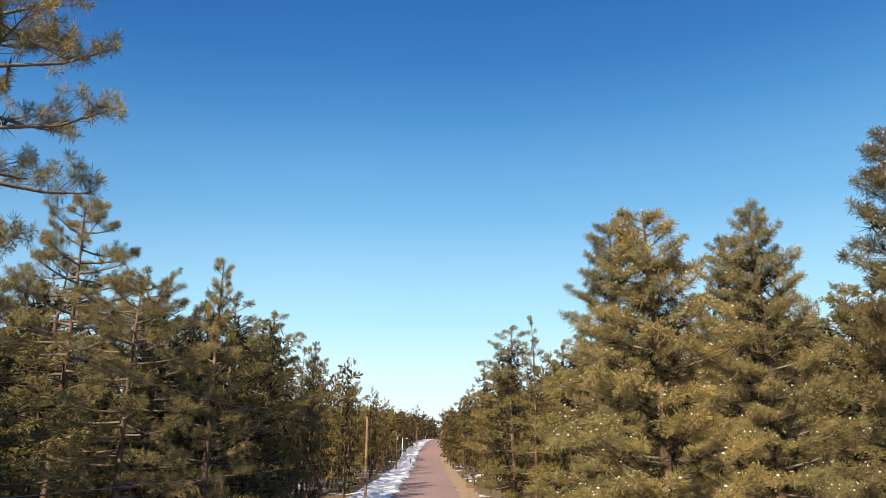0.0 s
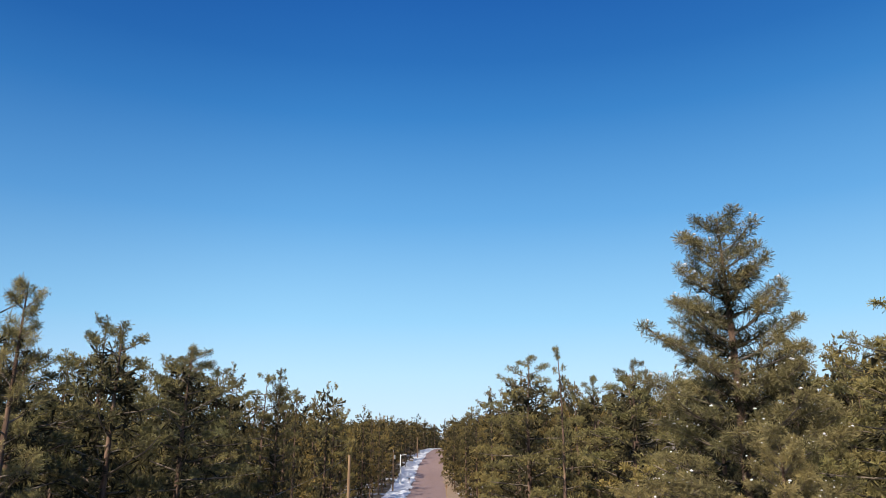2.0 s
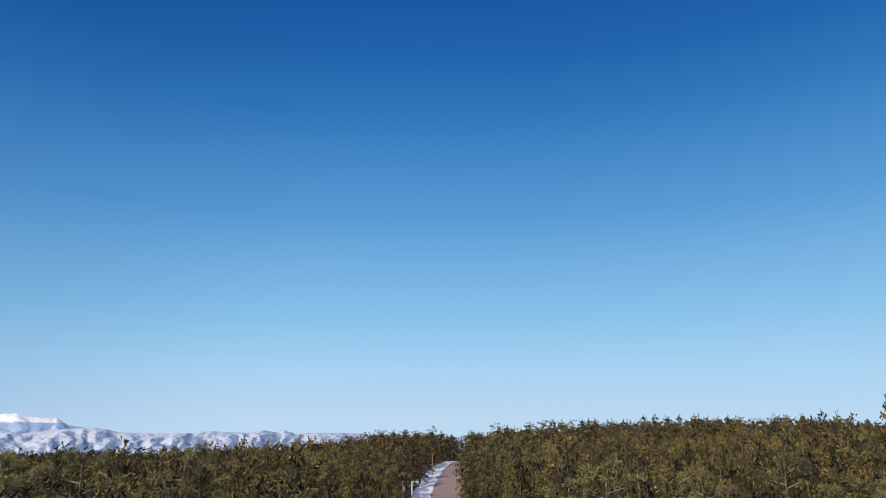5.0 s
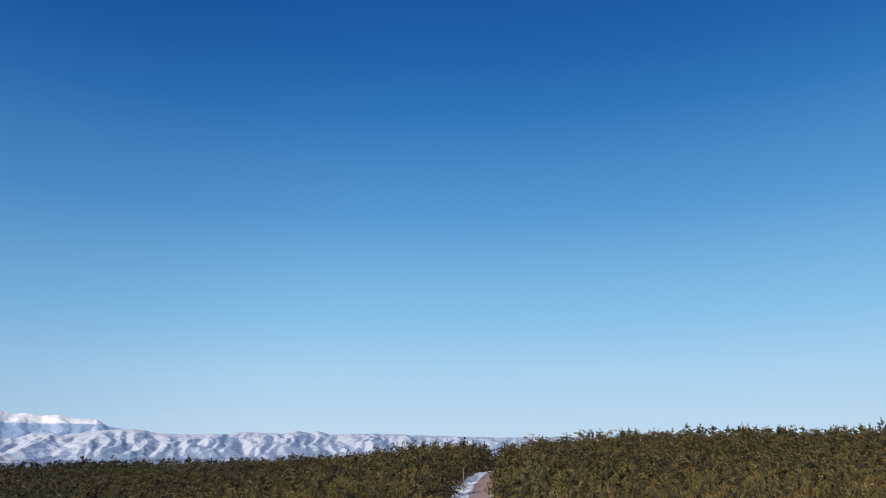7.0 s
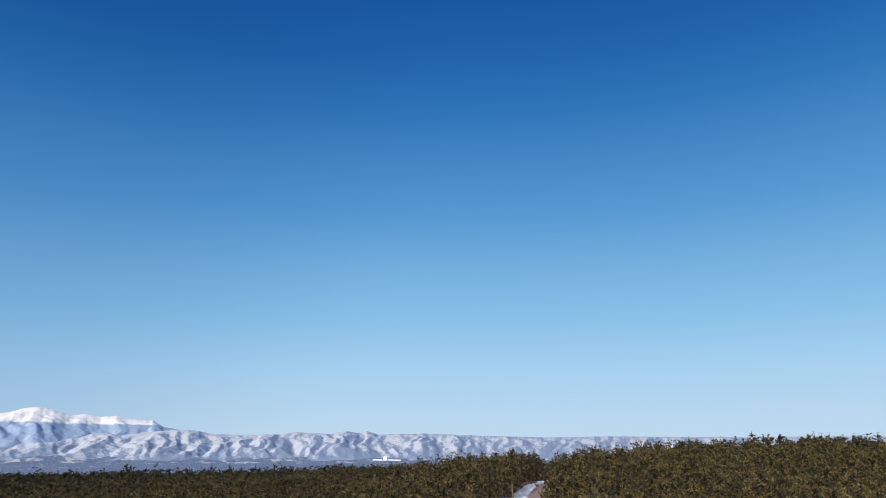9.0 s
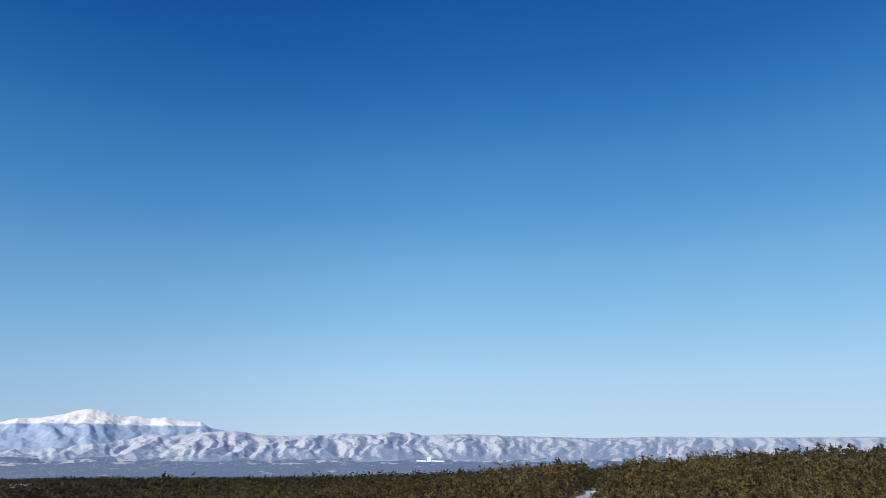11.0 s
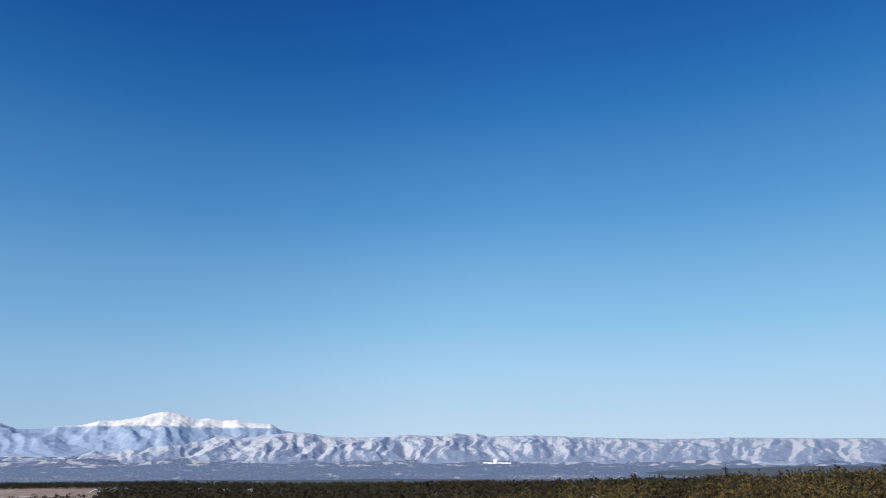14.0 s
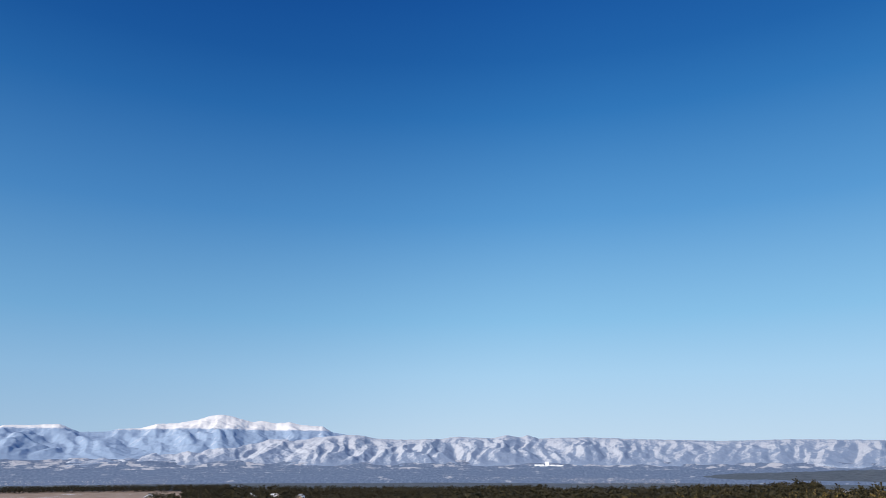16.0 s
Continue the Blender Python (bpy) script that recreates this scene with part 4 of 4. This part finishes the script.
PANE, nt, b = material("dark_window_glass", 0.1)
nt.links.new(ramp(nt, noise_tex(nt, 0.5), [(0.3, (0.02, 0.025, 0.03)), (0.7, (0.05, 0.06, 0.07))]), b.inputs["Base Color"])


def prism(bm, w, d, z0, z1, over):
    """A gabled roof slab with overhang."""
    pts = [(-w / 2 - over, z0), (0, z1), (w / 2 + over, z0), (w / 2 + over, z0 - 0.25), (0, z1 - 0.3), (-w / 2 - over, z0 - 0.25)]
    ends = [[bm.verts.new((px, yy, pz)) for px, pz in pts] for yy in (-d / 2 - over, d / 2 + over)]
    for i in range(6):
        bm.faces.new((ends[0][i], ends[1][i], ends[1][(i + 1) % 6], ends[0][(i + 1) % 6]))
    bm.faces.new((ends[0][0], ends[0][1], ends[0][4], ends[0][5])), bm.faces.new((ends[0][1], ends[0][2], ends[0][3], ends[0][4]))
    bm.faces.new((ends[1][5], ends[1][4], ends[1][1], ends[1][0])), bm.faces.new((ends[1][4], ends[1][3], ends[1][2], ends[1][1]))
    return bm


def house(x, y, w, d, high, turn, label):
    z = float(ground_z(x, y)) - 0.3
    root = tagged(empty("house", pose(x, y, z, 0, 0, turn)), label, "house", "houses among the pines")
    bm = bm_box(bmesh.new(), (-w / 2, -d / 2, 0), (w / 2, d / 2, high))
    for yy in (-d / 2, d / 2):
        bm.faces.new([bm.verts.new(p) for p in ((-w / 2, yy, high), (w / 2, yy, high), (0, yy, high + w * 0.3))])
    part("wall", bm, SIDING, root)
    roof = part("roof", prism(bmesh.new(), w, d, high + 0.1, high + w * 0.32 + 0.3, 0.5), SNOW, root, "snow-covered gabled roof")
    part("chimney", bm_box(bmesh.new(), (w * 0.15, -0.4, high + w * 0.1), (w * 0.15 + 0.7, 0.4, high + w * 0.42), 0.04), SIDING, roof)
    for k in range(3):
        xx = -w / 2 + w * (k + 0.5) / 3
        win = part("window", bm_box(bmesh.new(), (xx - 0.6, -d / 2 - 0.05, 1.1), (xx + 0.6, -d / 2 + 0.02, 2.4), 0.02), WHITE_WALL, root)
        part("pane", bm_box(bmesh.new(), (xx - 0.5, -d / 2 - 0.06, 1.2), (xx + 0.5, -d / 2 - 0.045, 2.3)), PANE, win)
    return root


for x, y, w, turn in HOUSES:
    house(x, y, w, w * 1.4, 4.6, turn, "tan house with a snowy gabled roof among pines")


def campus(az, r, base_z):
    """A white institutional complex far off below the mountains: one tall block, long low wings."""
    x, y = EYE[0] + r * math.sin(radians(az)), EYE[1] + r * math.cos(radians(az))
    root = tagged(empty("distant_campus", pose(x, y, base_z, 0, 0, -az)), "far white flat-roofed building complex below the mountains", "building")
    part("tower_block", bm_box(bmesh.new(), (-8, -6, -6), (8, 6, 17), 0.3), WHITE_WALL, root)
    for k, (x0, x1, h, y0) in enumerate(((-52, -12, 6, -4), (12, 34, 5, 6), (38, 66, 4, -6), (-30, 50, 2, -24))):
        part("wing", bm_box(bmesh.new(), (x0, y0 - 6, -6), (x1, y0 + 6, h), 0.2), WHITE_WALL, root)


campus(-11.9, 3180, -8.0)


def town(rng, areas):
    """Far rooftops, too many and too small to tell apart."""
    chunks = []
    box = np.array([(-1, -1, 0), (1, -1, 0), (1, 1, 0), (-1, 1, 0), (-1, -1, 1), (1, -1, 1), (1, 1, 1), (-1, 1, 1), (0, -1.1, 1.5), (0, 1.1, 1.5)], float)
    tris = np.array([(0, 1, 5), (0, 5, 4), (1, 2, 6), (1, 6, 5), (2, 3, 7), (2, 7, 6), (3, 0, 4), (3, 4, 7), (4, 8, 9), (4, 9, 7), (5, 9, 8), (5, 6, 9), (4, 5, 8), (6, 7, 9)])
    for a0, a1, r0, r1, n in areas:
        for _ in range(int(n * 1.4)):
            a, r, t = radians(rng.uniform(a0, a1)), rng.uniform(r0, r1), rng.uniform(0, 3.1)
            x, y = EYE[0] + r * math.sin(a), EYE[1] + r * math.cos(a)
            s = rng.uniform(0.3, 0.8) * r / 1700
            v = box * np.array([s, s * rng.uniform(0.8, 1.6), rng.uniform(0.3, 0.5) * r / 1700])
            v = np.stack([v[:, 0] * math.cos(t) - v[:, 1] * math.sin(t), v[:, 0] * math.sin(t) + v[:, 1] * math.cos(t), v[:, 2]], -1)
            chunks.append((v + np.array([x, y, max(float(ground_z(x, y)), float(valley_z(r))) + 0.3 * r / 1700]), tris))
    ob = new("distant_town", tri_mesh("distant_town", *joined(chunks), PALE_ROOF))
    return tagged(ob, "far town of small pale roofs in the valley", "town", kind="stuff")


town(rng, [(-11, -2.5, 1520, 1800, 260), (-20, -11, 1700, 1900, 60), (-55, -39, 1480, 1800, 320), (-43, -30, 1900, 2600, 45), (-36, -24, 2600, 3000, 50)])
